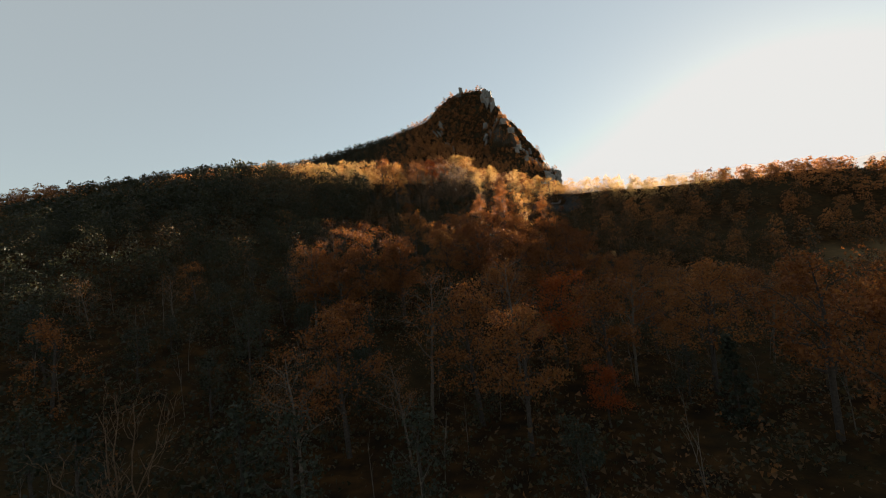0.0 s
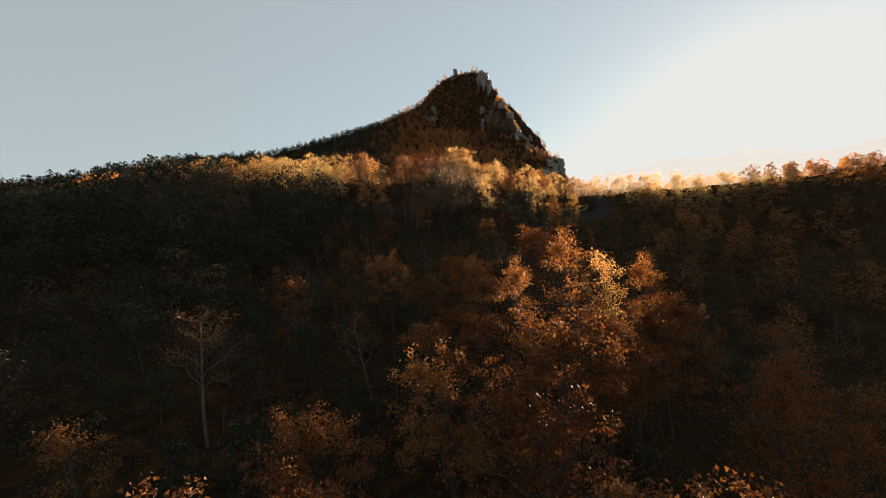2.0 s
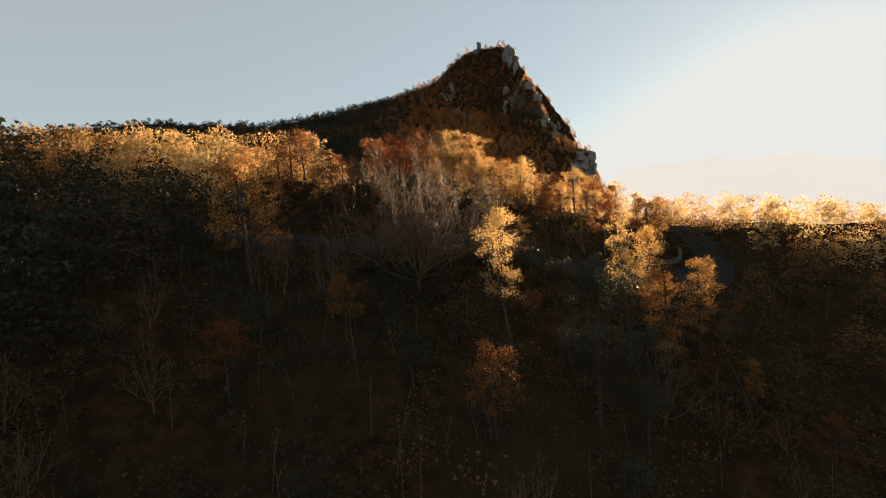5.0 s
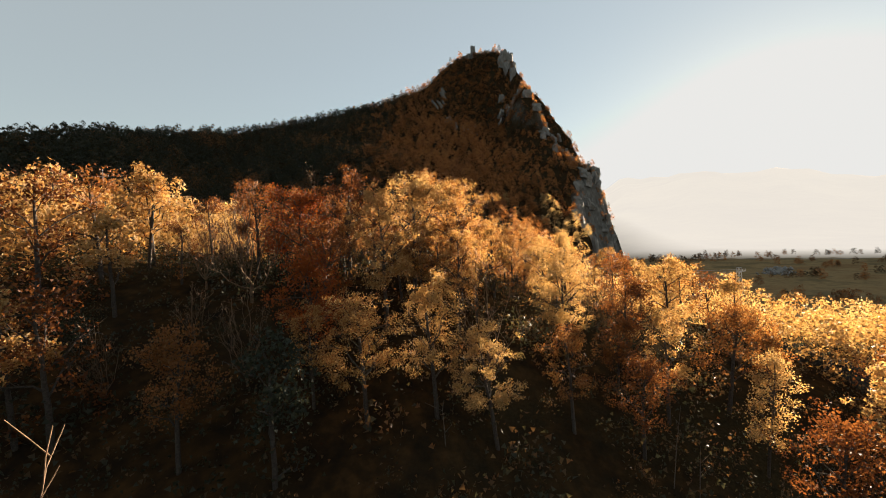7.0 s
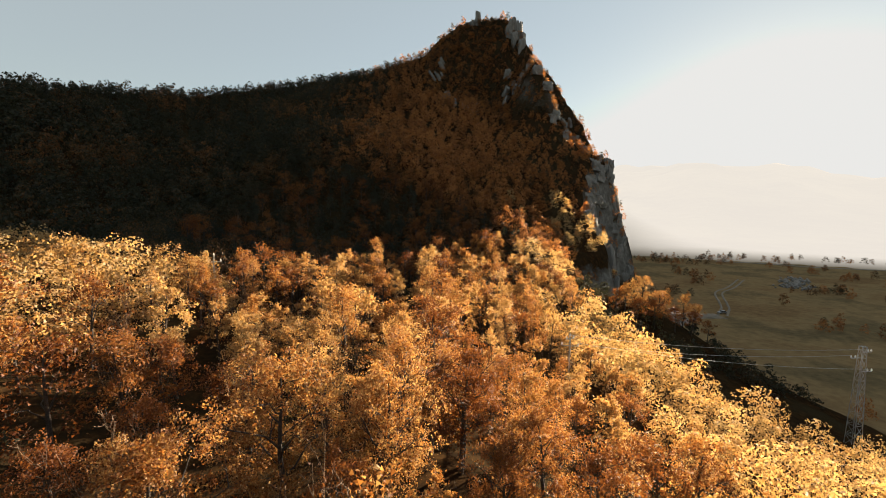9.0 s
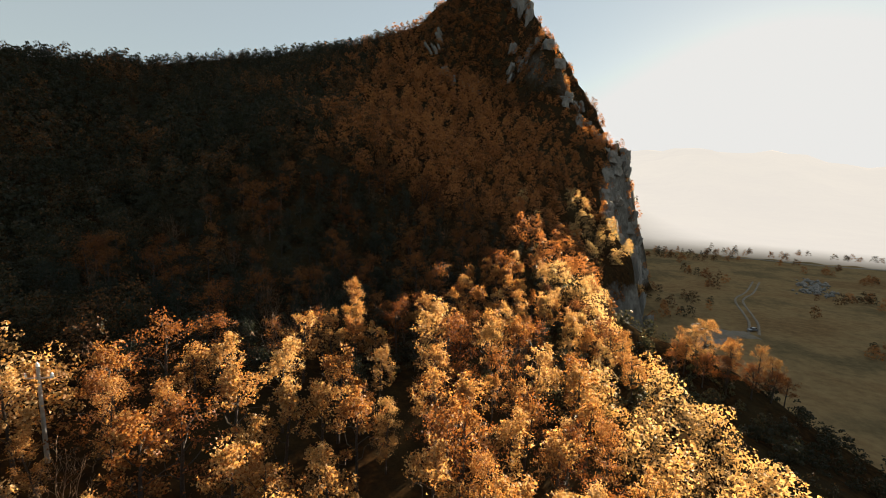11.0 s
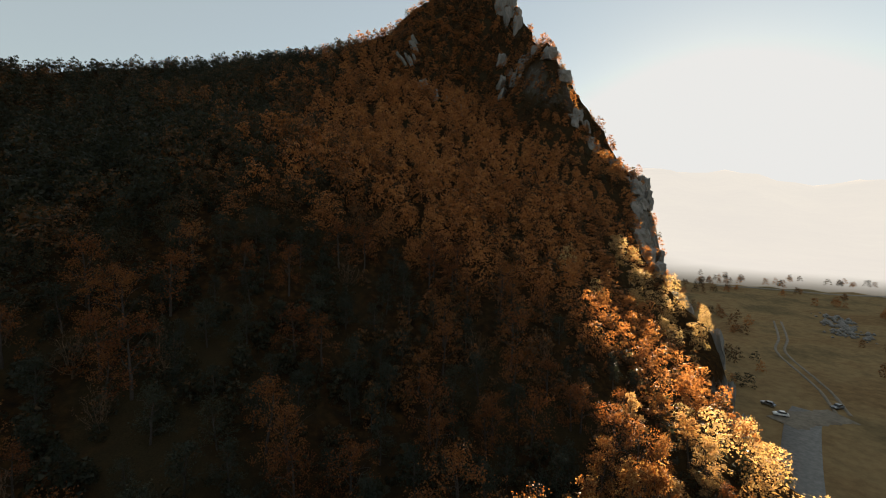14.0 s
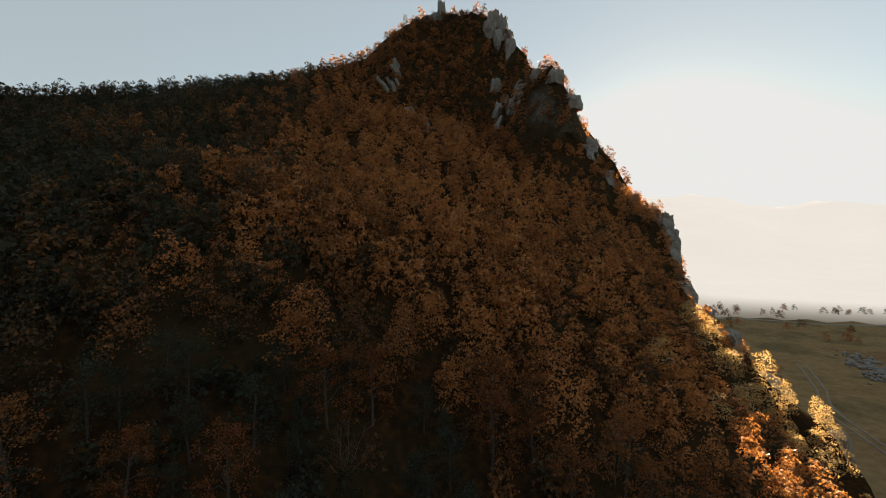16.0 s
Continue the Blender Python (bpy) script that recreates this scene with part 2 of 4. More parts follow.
def height(x, y):
    x, y = np.asarray(x, float), np.asarray(y, float)
    z = np.interp(y, HILL_Y, HILL_Z)
    z = z + 0.27 * np.interp(-x, (4, 45, 110, 240), (0, 38, 24, 0)) * (0.55 + 0.45 * (1 - smooth(95, 140, y)))
    drop_a = np.interp(x, (9, 20, 36, 50, 80, 120, 170), (0, 3.4, 7.8, 9.2, 10.2, 11, 22)) - 4.5 * np.exp(-((x - 96) / 20) ** 2 - ((y - 114) / 14) ** 2) - 5 * np.exp(-((x - 142) / 26) ** 2 - ((y - 118) / 20) ** 2)
    drop_b = 0.28 * np.maximum(x - 12, 0)
    w = smooth(140, 190, y)
    z = z - drop_a * (1 - w) - drop_b * w
    m, least, back = np.full(x.shape, -80.0), np.full(x.shape, 1e9), np.full(x.shape, -80.0)
    for (ax, ay, az, a1, a2, a3), (bx, by, bz, b1, b2, b3) in zip(CREST, CREST[1:]):
        ux, uy = bx - ax, by - ay
        s = np.clip(((x - ax) * ux + (y - ay) * uy) / (ux * ux + uy * uy), 0, 1)
        d = np.hypot(x - ax - s * ux, y - ay - s * uy)
        s1, s2, s3 = a1 + s * (b1 - a1), a2 + s * (b2 - a2), a3 + s * (b3 - a3)
        top = az + s * (bz - az)
        m = np.maximum(m, top - s1 * np.minimum(d, 55) - s2 * np.maximum(d - 55, 0))
        behind = (ux * (y - ay) - uy * (x - ax)) > 0
        back = np.where(d < least, np.where(behind, top - s3 * d, 1e9), back)
        least = np.minimum(least, d)
    m = np.maximum(np.minimum(m, back), -80)
    z = 5.0 * np.logaddexp(z / 5.0, m / 5.0)
    z = z - 6 * np.exp(-((x - 60) / 16) ** 2 - ((y - 282) / 14) ** 2) - 17 * np.exp(-((x - 88) / 22) ** 2 - ((y - 336) / 24) ** 2) - 13 * np.exp(-((x - 70) / 20) ** 2 - ((y - 307) / 17) ** 2) + 11 * np.exp(-((x + 25) / 30) ** 2 - ((y - 312) / 35) ** 2)
    z = z - 14 * np.exp(-((x - 68) / 11) ** 2 - ((y - 266) / 7.5) ** 2)
    z = z + 40 * np.exp(-((x - 75) / 12) ** 2 - ((y - 415) / 19) ** 2) + 5 * np.exp(-((x - 85) / 9) ** 2 - ((y - 400) / 12) ** 2)
    z = z + 3.5 * np.exp(-((x + 45) / 28) ** 2 - ((y - 178) / 28) ** 2)
    # valley floor on the sunny side
    edge = np.interp(y, (60, 140, 165, 225, 250, 265, 280, 295, 305, 315, 330, 355, 380, 410, 600), (190, 180, 125, 100, 88, 73, 62, 73, 85, 89, 91, 96, 112, 146, 190))
    wide = np.interp(y, (100, 230, 280, 300, 335, 360, 420), (60, 40, 20, 13, 14, 26, 46))
    w = smooth(-0.5, 0.5, (x - edge) / wide)
    z = z * (1 - w) - 12 * w
    z = np.maximum(z, -12 - np.maximum(-y, 0) * .3)
    # hills across the valley
    r, az = np.hypot(x, y), np.degrees(np.arctan2(x, y))
    up = np.interp(az, (10, 22, 31, 36, 41, 50, 60, 90, 140), (0, 6.6, 6.8, 6.2, 5.2, 4.7, 4.7, 5.0, 3)) + .25 * np.sin(az * .7) + .12 * np.sin(az * 2.3)
    return z + 1900 * np.tan(np.radians(up)) * smooth(650, 1900, r) * smooth(8, 22, az) * (1 - smooth(110, 150, az))

# ---- mesh helpers ----


def mesh(name, verts, faces, mat, smooth_faces=False, tone=None):
    me = bpy.data.meshes.new(name)
    verts, faces = np.asarray(verts, np.float32), np.asarray(faces, np.int32)
    n, k = faces.shape
    me.vertices.add(len(verts))
    me.vertices.foreach_set("co", verts.ravel())
    me.loops.add(n * k)
    me.loops.foreach_set("vertex_index", faces.ravel())
    me.polygons.add(n)
    me.polygons.foreach_set("loop_start", np.arange(0, n * k, k, dtype=np.int32))
    if smooth_faces:
        me.polygons.foreach_set("use_smooth", np.ones(n, bool))
    if tone is not None:
        me.attributes.new("tone", "FLOAT", "POINT").data.foreach_set("value", np.asarray(tone, np.float32))
    me.update(calc_edges=True)
    me.materials.append(mat)
    return me


def part(name, me, parent=None, label=""):
    ob = new(name, me)
    if parent:
        ob.parent = parent
    if label:
        ob["label"] = label
    return ob


def ruffle(x, y, s, seed):
    """Smooth unevenness from a few crossed waves, about -1 to 1."""
    r = np.random.RandomState(seed)
    z = np.zeros(np.shape(x))
    for i in range(7):
        a, k, p = r.uniform(0, 6.28), r.uniform(0.6, 1.7) / s, r.uniform(0, 6.28)
        z = z + np.sin((x * np.cos(a) + y * np.sin(a)) * k * 6.28 + p) * np.cos((x * np.sin(a * 2) - y * np.cos(a * 2)) * k * 3.7 + p * 2)
    return z / 4


def ground_z(x, y):
    x, y = np.asarray(x, float), np.asarray(y, float)
    z = height(x, y)
    flat = smooth(-11.5, -8, z) * (np.hypot(x, y) < 900)
    up = np.maximum(smooth(90, 150, z) * smooth(-10, 40, x), 1.6 * smooth(60, 85, x) * smooth(296, 316, y) * smooth(-10, 0, z)) * (np.hypot(x, y) < 700)
    z = z + flat * (1.1 * ruffle(x, y, 37, 1) + 0.35 * ruffle(x, y, 9, 2)) + up * (2.2 * ruffle(x, y, 16, 3) + 1.0 * ruffle(x, y, 6, 5))
    far = smooth(700, 1500, np.hypot(x, y))
    return z + far * (14 * ruffle(x, y, 420, 8) + 5 * ruffle(x, y, 130, 9))


# ---- ground ----


def spread(lo, hi, step, out_lo, out_hi, n):
    inner = np.arange(lo, hi + 0.1, step)
    grow = lambda d: d * (np.linspace(0, 1, n + 1)[1:] ** 2.2)  # noqa: E731
    return np.concatenate([lo - grow(lo - out_lo)[::-1], inner, hi + grow(out_hi - hi)])


gx, gy = spread(-230, 210, 3.2, -4200, 4200, 60), spread(-30, 530, 3.2, -4200, 4200, 60)
GX, GY = np.meshgrid(gx, gy)
GZ = ground_z(GX, GY)
nx, ny = len(gx), len(gy)
ii = (np.arange(ny - 1)[:, None] * nx + np.arange(nx - 1)[None]).ravel()
sheet, quads = np.stack([GX, GY, GZ], -1).reshape(-1, 3), np.stack([ii, ii + 1, ii + nx + 1, ii + nx], -1)
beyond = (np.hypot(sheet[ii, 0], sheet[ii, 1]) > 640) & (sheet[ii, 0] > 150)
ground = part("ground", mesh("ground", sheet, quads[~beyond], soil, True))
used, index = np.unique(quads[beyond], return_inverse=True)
tagged(part("backdrop", mesh("backdrop", sheet[used], index.reshape(-1, 4), far_hills, True)), "wooded hills far across the valley, haze painted as a glow", "distant hills", kind="structure")
tagged(ground, "wooded hills of leaf litter and grey limestone above a valley", "ground", kind="structure")

# ---- trees ----


def tube(points, radii, sides=5):
    """Vertices and quads of a tapered limb along points."""
    points = np.asarray(points, float)
    n = len(points)
    d = np.gradient(points, axis=0)
    d /= np.linalg.norm(d, axis=1)[:, None] + 1e-9
    ref = np.where(np.abs(d[:, 2:]) > 0.9, np.array([[1.0, 0, 0]]), np.array([[0, 0, 1.0]]))
    u = np.cross(d, ref)
    u /= np.linalg.norm(u, axis=1)[:, None]
    w = np.cross(d, u)
    a = np.linspace(0, 2 * np.pi, sides, endpoint=False)
    v = points[:, None] + np.asarray(radii)[:, None, None] * (np.cos(a)[None, :, None] * u[:, None] + np.sin(a)[None, :, None] * w[:, None])
    q = []
    for i in range(n - 1):
        for j in range(sides):
            k = (j + 1) % sides
            q.append((i * sides + j, i * sides + k, (i + 1) * sides + k, (i + 1) * sides + j))
    return v.reshape(-1, 3), np.array(q)


def joined(bits):
    vs, fs, n = [], [], 0
    for v, f in bits:
        vs.append(v)
        fs.append(np.asarray(f) + n)
        n += len(v)
    return np.concatenate(vs), np.concatenate(fs)


def limbs(r, h, spread_r, first, count, twigs, thick, droop=0.0, twig_sides=3, levels=2):
    """A trunk with limbs and twigs: tubes, and the places where leaves sit."""
    bits, tips = [], []
    lean = r.normal(0, 0.03, 2)
    zs = np.linspace(0, h * 0.93, 8)
    wob = np.cumsum(r.normal(0, 0.09, (8, 2)), 0) * (zs[:, None] / h)
    trunk = np.stack([wob[:, 0] + lean[0] * zs, wob[:, 1] + lean[1] * zs, zs], -1)
    trunk[0, 2] = -0.8
    bits.append(tube(trunk, thick * (1 - zs / h) ** 0.8 + 0.015, 7))
    tips.append(trunk[-1])
    for i in range(count):
        f = first + (0.95 - first) * (i + r.rand()) / count
        base = np.array([np.interp(f * h * .93, zs, trunk[:, k]) for k in range(3)])
        a = i * 2.4 + r.uniform(-.5, .5)
        reach = spread_r * (1.05 - 0.55 * abs(f - 0.55) / 0.45) * r.uniform(0.7, 1.1)
        rise = r.uniform(0.35, 1.0) * reach * (1 - droop)
        s = np.linspace(0, 1, 5)[:, None]
        end = base + np.array([math.cos(a) * reach, math.sin(a) * reach, rise])
        limb = base + (end - base) * s
        limb[:, 2] += 0.18 * reach * np.sin(s[:, 0] * 3.1) * (1 - 2 * droop)
        limb[1:] += r.normal(0, 0.07 * reach, (4, 3))
        t0 = thick * 0.5 * (1 - f) + 0.02
        bits.append(tube(limb, np.linspace(t0, 0.012, 5), 4))
        tips.append(limb[-1])
        for j in range(twigs):
            g = r.uniform(0.3, 1.0)
            b0 = np.array([np.interp(g, s[:, 0], limb[:, k]) for k in range(3)])
            way = r.normal(0, 1, 3) * 0.8 + (end - base) / reach * 0.8 + np.array([0, 0, 0.5 - droop])
            way *= reach * r.uniform(0.22, 0.45) / np.linalg.norm(way)
            e = b0 + way
            bits.append(tube([b0, b0 + way * 0.5 + r.normal(0, 0.06, 3), e], [t0 * 0.35 + 0.008, t0 * .2 + .007, 0.006], twig_sides))
            tips.append(e)
            for _ in range(levels - 1):
                w2 = way * r.uniform(0.3, 0.7) + r.normal(0, 0.25 * reach * 0.5, 3)
                b2 = b0 + way * r.uniform(0.3, 0.9)
                bits.append(tube([b2, b2 + w2], [0.010, 0.004], 3))
                tips.append(b2 + w2)
    return joined(bits), np.array(tips)


def leaves(r, centres, per, radius, size, flat=0.75, pointed=False):
    """Small folded leaves in loose clumps round the centres."""
    n = len(centres) * per
    c = np.repeat(centres, per, 0) + r.normal(0, 1, (n, 3)) * radius * np.array([1, 1, flat])
    a = r.normal(0, 1, (n, 3))
    a /= np.linalg.norm(a, axis=1)[:, None]
    b = np.cross(a, r.normal(0, 1, (n, 3)))
    b /= np.linalg.norm(b, axis=1)[:, None] + 1e-9
    s = (size * r.uniform(0.6, 1.3, n))[:, None]
    k = np.cross(a, b) * s * 0.25
    if pointed:
        v = np.stack([c - a * s * 0.5 - b * s * .2, c + b * s * 0.55 + k, c + a * s * 0.5 - b * s * .2], 1)
        return v.reshape(-1, 3), np.arange(n * 3).reshape(-1, 3)
    v = np.stack([c - a * s * 0.62, c + b * s * 0.42 + k, c + a * s * 0.62, c - b * s * 0.42 + k], 1)
    return v.reshape(-1, 3), np.arange(n * 4).reshape(-1, 4)


def crown_points(r, n, h, base, width, lumps=10):
    """Places in a lumpy crown of small rounded heads and a few upright sprays, most of them near its outside."""
    c = []
    heads = []
    for i in range(lumps):
        a, f = i * 2.4 + r.uniform(-.4, .4), r.uniform(0.05, 0.95)
        rad = width * (0.85 - 0.55 * max(0.0, f - 0.3)) * r.uniform(0.45, 1.0)
        heads.append((math.cos(a) * rad, math.sin(a) * rad, base + (h - base) * f * 0.92, width * r.uniform(0.24, 0.44), 0.85))
    for i in range(3):
        a = r.uniform(0, 6.283)
        heads.append((math.cos(a) * width * .3, math.sin(a) * width * .3, h * r.uniform(.86, .97), width * .17, 2.6))
    heads.append((0, 0, h - width * 0.3, width * 0.25, 1.6))
    for i in range(n):
        x, y, z, s, tall = heads[i % len(heads)]
        d = r.normal(0, 1, 3)
        d /= np.linalg.norm(d)
        c.append(np.array([x, y, z]) + d * s * r.uniform(0.5, 1.0) * np.array([1, 1, tall]))
    return np.array(c)


def make_tree(name, seed, h, width, leaf_mat, bark_mat, clumps=60, per=16, size=0.24, first=0.3, count=13, twigs=4, thick=0.16, base=0.32, tips_only=False, radius=0.33, droop=0.0, levels=2, pointed=False):
    r = np.random.RandomState(seed)
    (v, q), tips = limbs(r, h, width, first, count, twigs, thick, droop, levels=levels)
    top = new(name)
    part("trunk", mesh("trunk", v, q, bark_mat, True), top)
    if clumps:
        if tips_only:
            centres = tips[r.permutation(len(tips))[:clumps]]
        else:
            centres = np.concatenate([tips[::2], crown_points(r, clumps, h, h * base, width)])
        lv, lf = leaves(r, centres, per, radius, size, pointed=pointed)
        part("crown", mesh("crown", lv, lf, leaf_mat), top)
    return top


def branching(r, h, wide, thick, counts, fork=0.12):
    """A low-forking leafless tree: limbs that sweep out and up, each order finer than the one before."""
    bits = [tube([(0, 0, -1), (0.05, 0, 0.3), (0, 0.05, h * fork + .2)], [thick * 1.3, thick, thick * .9], 8)]
    order = []
    for i in range(counts[0]):
        a, f = i * 2.4 + r.uniform(-.4, .4), (i + .5) / counts[0]
        out = wide * (1.0 - 0.85 * f ** 1.5) * r.uniform(.85, 1.1)
        tall = h * (0.42 + 0.50 * f ** .8) * r.uniform(.92, 1.05)
        s = np.linspace(0, 1, 7)
        p = np.stack([math.cos(a) * out * s ** .8, math.sin(a) * out * s ** .8, h * fork * r.uniform(.6, 1.1) + (tall - h * fork) * s ** 1.25], -1)
        p[1:] += np.cumsum(r.normal(0, .015 * h, (6, 3)), 0) * s[1:, None] + r.normal(0, .012 * h, (6, 3))
        order.append((p, thick * r.uniform(.42, .6)))
    tips = []
    for level, count in enumerate((*counts[1:], 0)):
        following = []
        for p, t0 in order:
            n = len(p)
            bits.append(tube(p, np.linspace(t0, max(.010, t0 * .28), n), 5 if level == 0 else 3))
            length = np.linalg.norm(p[-1] - p[0])
            tips.append(p[-1])
            for j in range(count):
                g = 0.22 + 0.76 * (j + r.rand()) / count
                k = g * (n - 1)
                b0 = p[int(k)] + (p[min(n - 1, int(k) + 1)] - p[int(k)]) * (k - int(k))
                way = (p[-1] - p[0]) / length
                way = way * 0.75 + r.normal(0, .55, 3) + np.array([0, 0, .38])
                way *= length * r.uniform(.26, .46) * (1.25 - .6 * g) / np.linalg.norm(way)
                m = 6 if level == 0 else 4 if level == 1 else 3
                s = np.linspace(0, 1, m)[:, None]
                q = b0 + way * s
                q[1:] += np.cumsum(r.normal(0, .085 * np.linalg.norm(way), (m - 1, 3)), 0)
                q[:, 2] += .10 * np.linalg.norm(way) * s[:, 0] ** 2
                following.append((q, max(.012, t0 * (1 - .6 * g) * .55)))
        order = following
    return joined(bits), np.array(tips)


def make_bare(name, seed, h, wide, thick, counts, leafy=0):
    r = np.random.RandomState(seed)
    (v, q), tips = branching(r, h, wide, thick, counts)
    top = new(name)
    part("trunk", mesh("trunk", v, q, bark_warm, True), top)
    if leafy:
        part("crown", mesh("crown", *leaves(r, tips[r.permutation(len(tips))[:leafy]], 3, .16, .09, pointed=True), leaf_amber), top)
    return top


def make_conifer(name, seed, h, width):
    r = np.random.RandomState(seed)
    top = new(name)
    zs = np.linspace(-0.8, h, 6)
    part("trunk", mesh("trunk", *tube(np.stack([zs * 0, zs * 0, zs], -1), np.linspace(0.13, 0.02, 6), 6), bark, True), top)
    c = []
    for i in range(170):
        f = r.rand() ** 1.3
        rad = width * (1 - f) * math.sqrt(r.rand()) + 0.1
        a = r.uniform(0, 6.283)
        c.append((math.cos(a) * rad, math.sin(a) * rad, 0.5 + f * (h - 0.5) - 0.25 * rad))
    lv, lf = leaves(r, np.array(c), 9, 0.2, 0.24, 0.5)
    part("crown", mesh("crown", lv, lf, leaf_green), top)
    return top


KINDS = {}
for key, builds in {
    "golden": [lambda s=s: make_tree("golden_tree", s, 9.0, 2.5, leaf_gold, bark, 88, 38, 0.135, count=11, twigs=3, radius=.20, pointed=True) for s in (11, 12, 13, 14)],
    "golden_fine": [lambda s=s: make_tree("golden_tree", s, 9.0, 2.7, leaf_gold, bark, 118, 62, 0.105, radius=.18, pointed=True) for s in (15, 16, 17)],
    "amber_fine": [lambda s=s: make_tree("amber_tree", s, 8.6, 2.8, leaf_amber, bark, 96, 46, 0.135, radius=.20, pointed=True) for s in (45, 46)],
    "golden_light": [lambda s=s: make_tree("golden_tree", s, 8.6, 2.5, leaf_gold, bark, 72, 26, 0.21, count=8, twigs=2, radius=.22, levels=1, pointed=True) for s in (21, 22, 23, 24)],
    "slender": [lambda s=s: make_tree("slender_tree", s, 8.5, 1.4, leaf_gold, bark, 55, 44, 0.115, first=0.2, count=14, twigs=3, thick=0.09, base=0.22, radius=0.22, pointed=True) for s in (31, 32)],
    "spire": [lambda s=s: make_tree("slender_tree", s, 12.0, 1.25, leaf_gold, bark, 80, 40, 0.085, first=0.45, count=16, twigs=3, thick=0.10, base=0.56, radius=0.19, pointed=True) for s in (35, 36)],
    # amber leaves dim these spires in place of shade
    "rust_spire": [lambda s=s: make_tree("slender_tree", s, 12.0, 1.35, leaf_amber, bark, 84, 34, 0.095, first=0.3, count=18, twigs=3, thick=0.10, base=0.42, radius=0.20, pointed=True) for s in (37,)],
    "evergreen": [lambda s=s: make_tree("evergreen_tree", s, 9.6, 2.3, leaf_green, bark, 150, 46, 0.085, first=0.25, count=16, twigs=4, thick=0.12, base=0.35, radius=0.22, pointed=True) for s in (65,)],
    "amber": [lambda s=s: make_tree("amber_tree", s, 8.6, 2.8, leaf_amber, bark, 70, 34, 0.155, radius=.25, pointed=True) for s in (41, 42, 43)],
    "amber_light": [lambda s=s: make_tree("amber_tree", s, 8.2, 3.1, leaf_amber, bark, 62, 22, 0.20, count=8, twigs=2, base=0.1, radius=.31, levels=1, pointed=True) for s in (51, 52, 53)],
    "green": [lambda s=s: make_tree("evergreen_shrub", s, 5.5, 1.9, leaf_green, bark, 40, 22, 0.19, first=0.1, count=7, twigs=2, thick=0.1, base=0.12, radius=.28, levels=1, pointed=True) for s in (61, 62)],
    "bare": [lambda s=s: make_bare("bare_tree", s, 8.0, 2.7, 0.10, (7, 5, 3, 2), 40) for s in (71, 72, 73)],
    "great_bare": [lambda s=s: make_bare("bare_tree", s, 11.9, 7.2, 0.125, (24, 8, 7, 3), 260) for s in (75,)],
    "sapling": [lambda s=s: make_bare("bare_sapling", s, 5.0, 0.9, 0.05, (5, 5, 2), 12) for s in (76, 77)],
    "pale": [lambda s=s: make_tree("pale_trunked_tree", s, 9.0, 2.2, leaf_amber, bark_pale, 110, 16, 0.085, first=0.4, count=13, twigs=5, thick=0.1, tips_only=True, radius=.3, pointed=True) for s in (81, 82)],
    "red": [lambda s=s: make_tree("red_tree", s, 5.5, 1.9, leaf_red, bark, 60, 46, 0.115, radius=.24, thick=.08, pointed=True) for s in (91,)],
    "conifer": [lambda s=s: make_conifer("conifer", s, 7.0, 1.7) for s in (95,)],
}.items():
    KINDS[key] = [make() for make in builds]

LABELS = {
    "golden": ("broadleaf tree in golden autumn leaf on the hillside", "tree"),
    "golden_fine": ("broadleaf tree in golden autumn leaf on the hillside", "tree"),
    "amber_fine": ("broadleaf tree with rust-brown autumn leaves on the slope", "tree"),
    "golden_light": ("golden autumn broadleaf tree, loosely leaved, on the hillside", "tree"),
    "slender": ("slender young tree with yellow autumn leaves", "tree"),
    "spire": ("tall slender tree with yellow autumn leaves on the slope", "tree"),
    "rust_spire": ("tall slender autumn tree on the slope, leaves darkened to rust-brown for shade", "tree"),
    "evergreen": ("tall grey-green evergreen tree with dense upright foliage", "tree"),
    "amber": ("broadleaf tree with rust-brown autumn leaves on the slope", "tree"),
    "amber_light": ("loosely leaved rust-brown broadleaf tree on the slope", "tree"),
    "green": ("dark grey-green evergreen shrub among the trees", "shrub"),
    "bare": ("brown leafless tree with dense fine branches", "tree"),
    "great_bare": ("wide leafless tree with dense fine branches above the road", "tree"),
    "sapling": ("thin leafless sapling on the shaded slope", "sapling"),
    "pale": ("pale-trunked tree with sparse brown autumn leaves", "tree"),
    "red": ("small tree with bright red-orange autumn leaves", "tree"),
    "conifer": ("small dark green conifer on the slope", "tree"),
}
for key, tops in KINDS.items():
    for top in tops:
        tagged(top, *LABELS[key], group="trees of the hillside")
fresh = {id(t): True for tops in KINDS.values() for t in tops}
rnd = random.Random(5)


def plant(key, x, y, scale, z=None, variant=None):
    tops = KINDS[key]
    top = tops[variant % len(tops)] if variant is not None else rnd.choice(tops)
    m = Matrix.LocRotScale((x, y, float(ground_z(x, y)) if z is None else z), Euler((rnd.gauss(0, .04), rnd.gauss(0, .04), rnd.uniform(0, 6.283))), Vector((scale * rnd.uniform(.92, 1.08), scale * rnd.uniform(.92, 1.08), scale)))
    if fresh.pop(id(top), None):
        top.matrix_basis = m
        return top
    ob = copy_thing(top, Matrix())
    ob.matrix_basis = m
    return ob


PATH_Y = [row[2] for row in ROWS]
PATH_X = [row[1] for row in ROWS]
PATH_Z = [row[3] for row in ROWS]

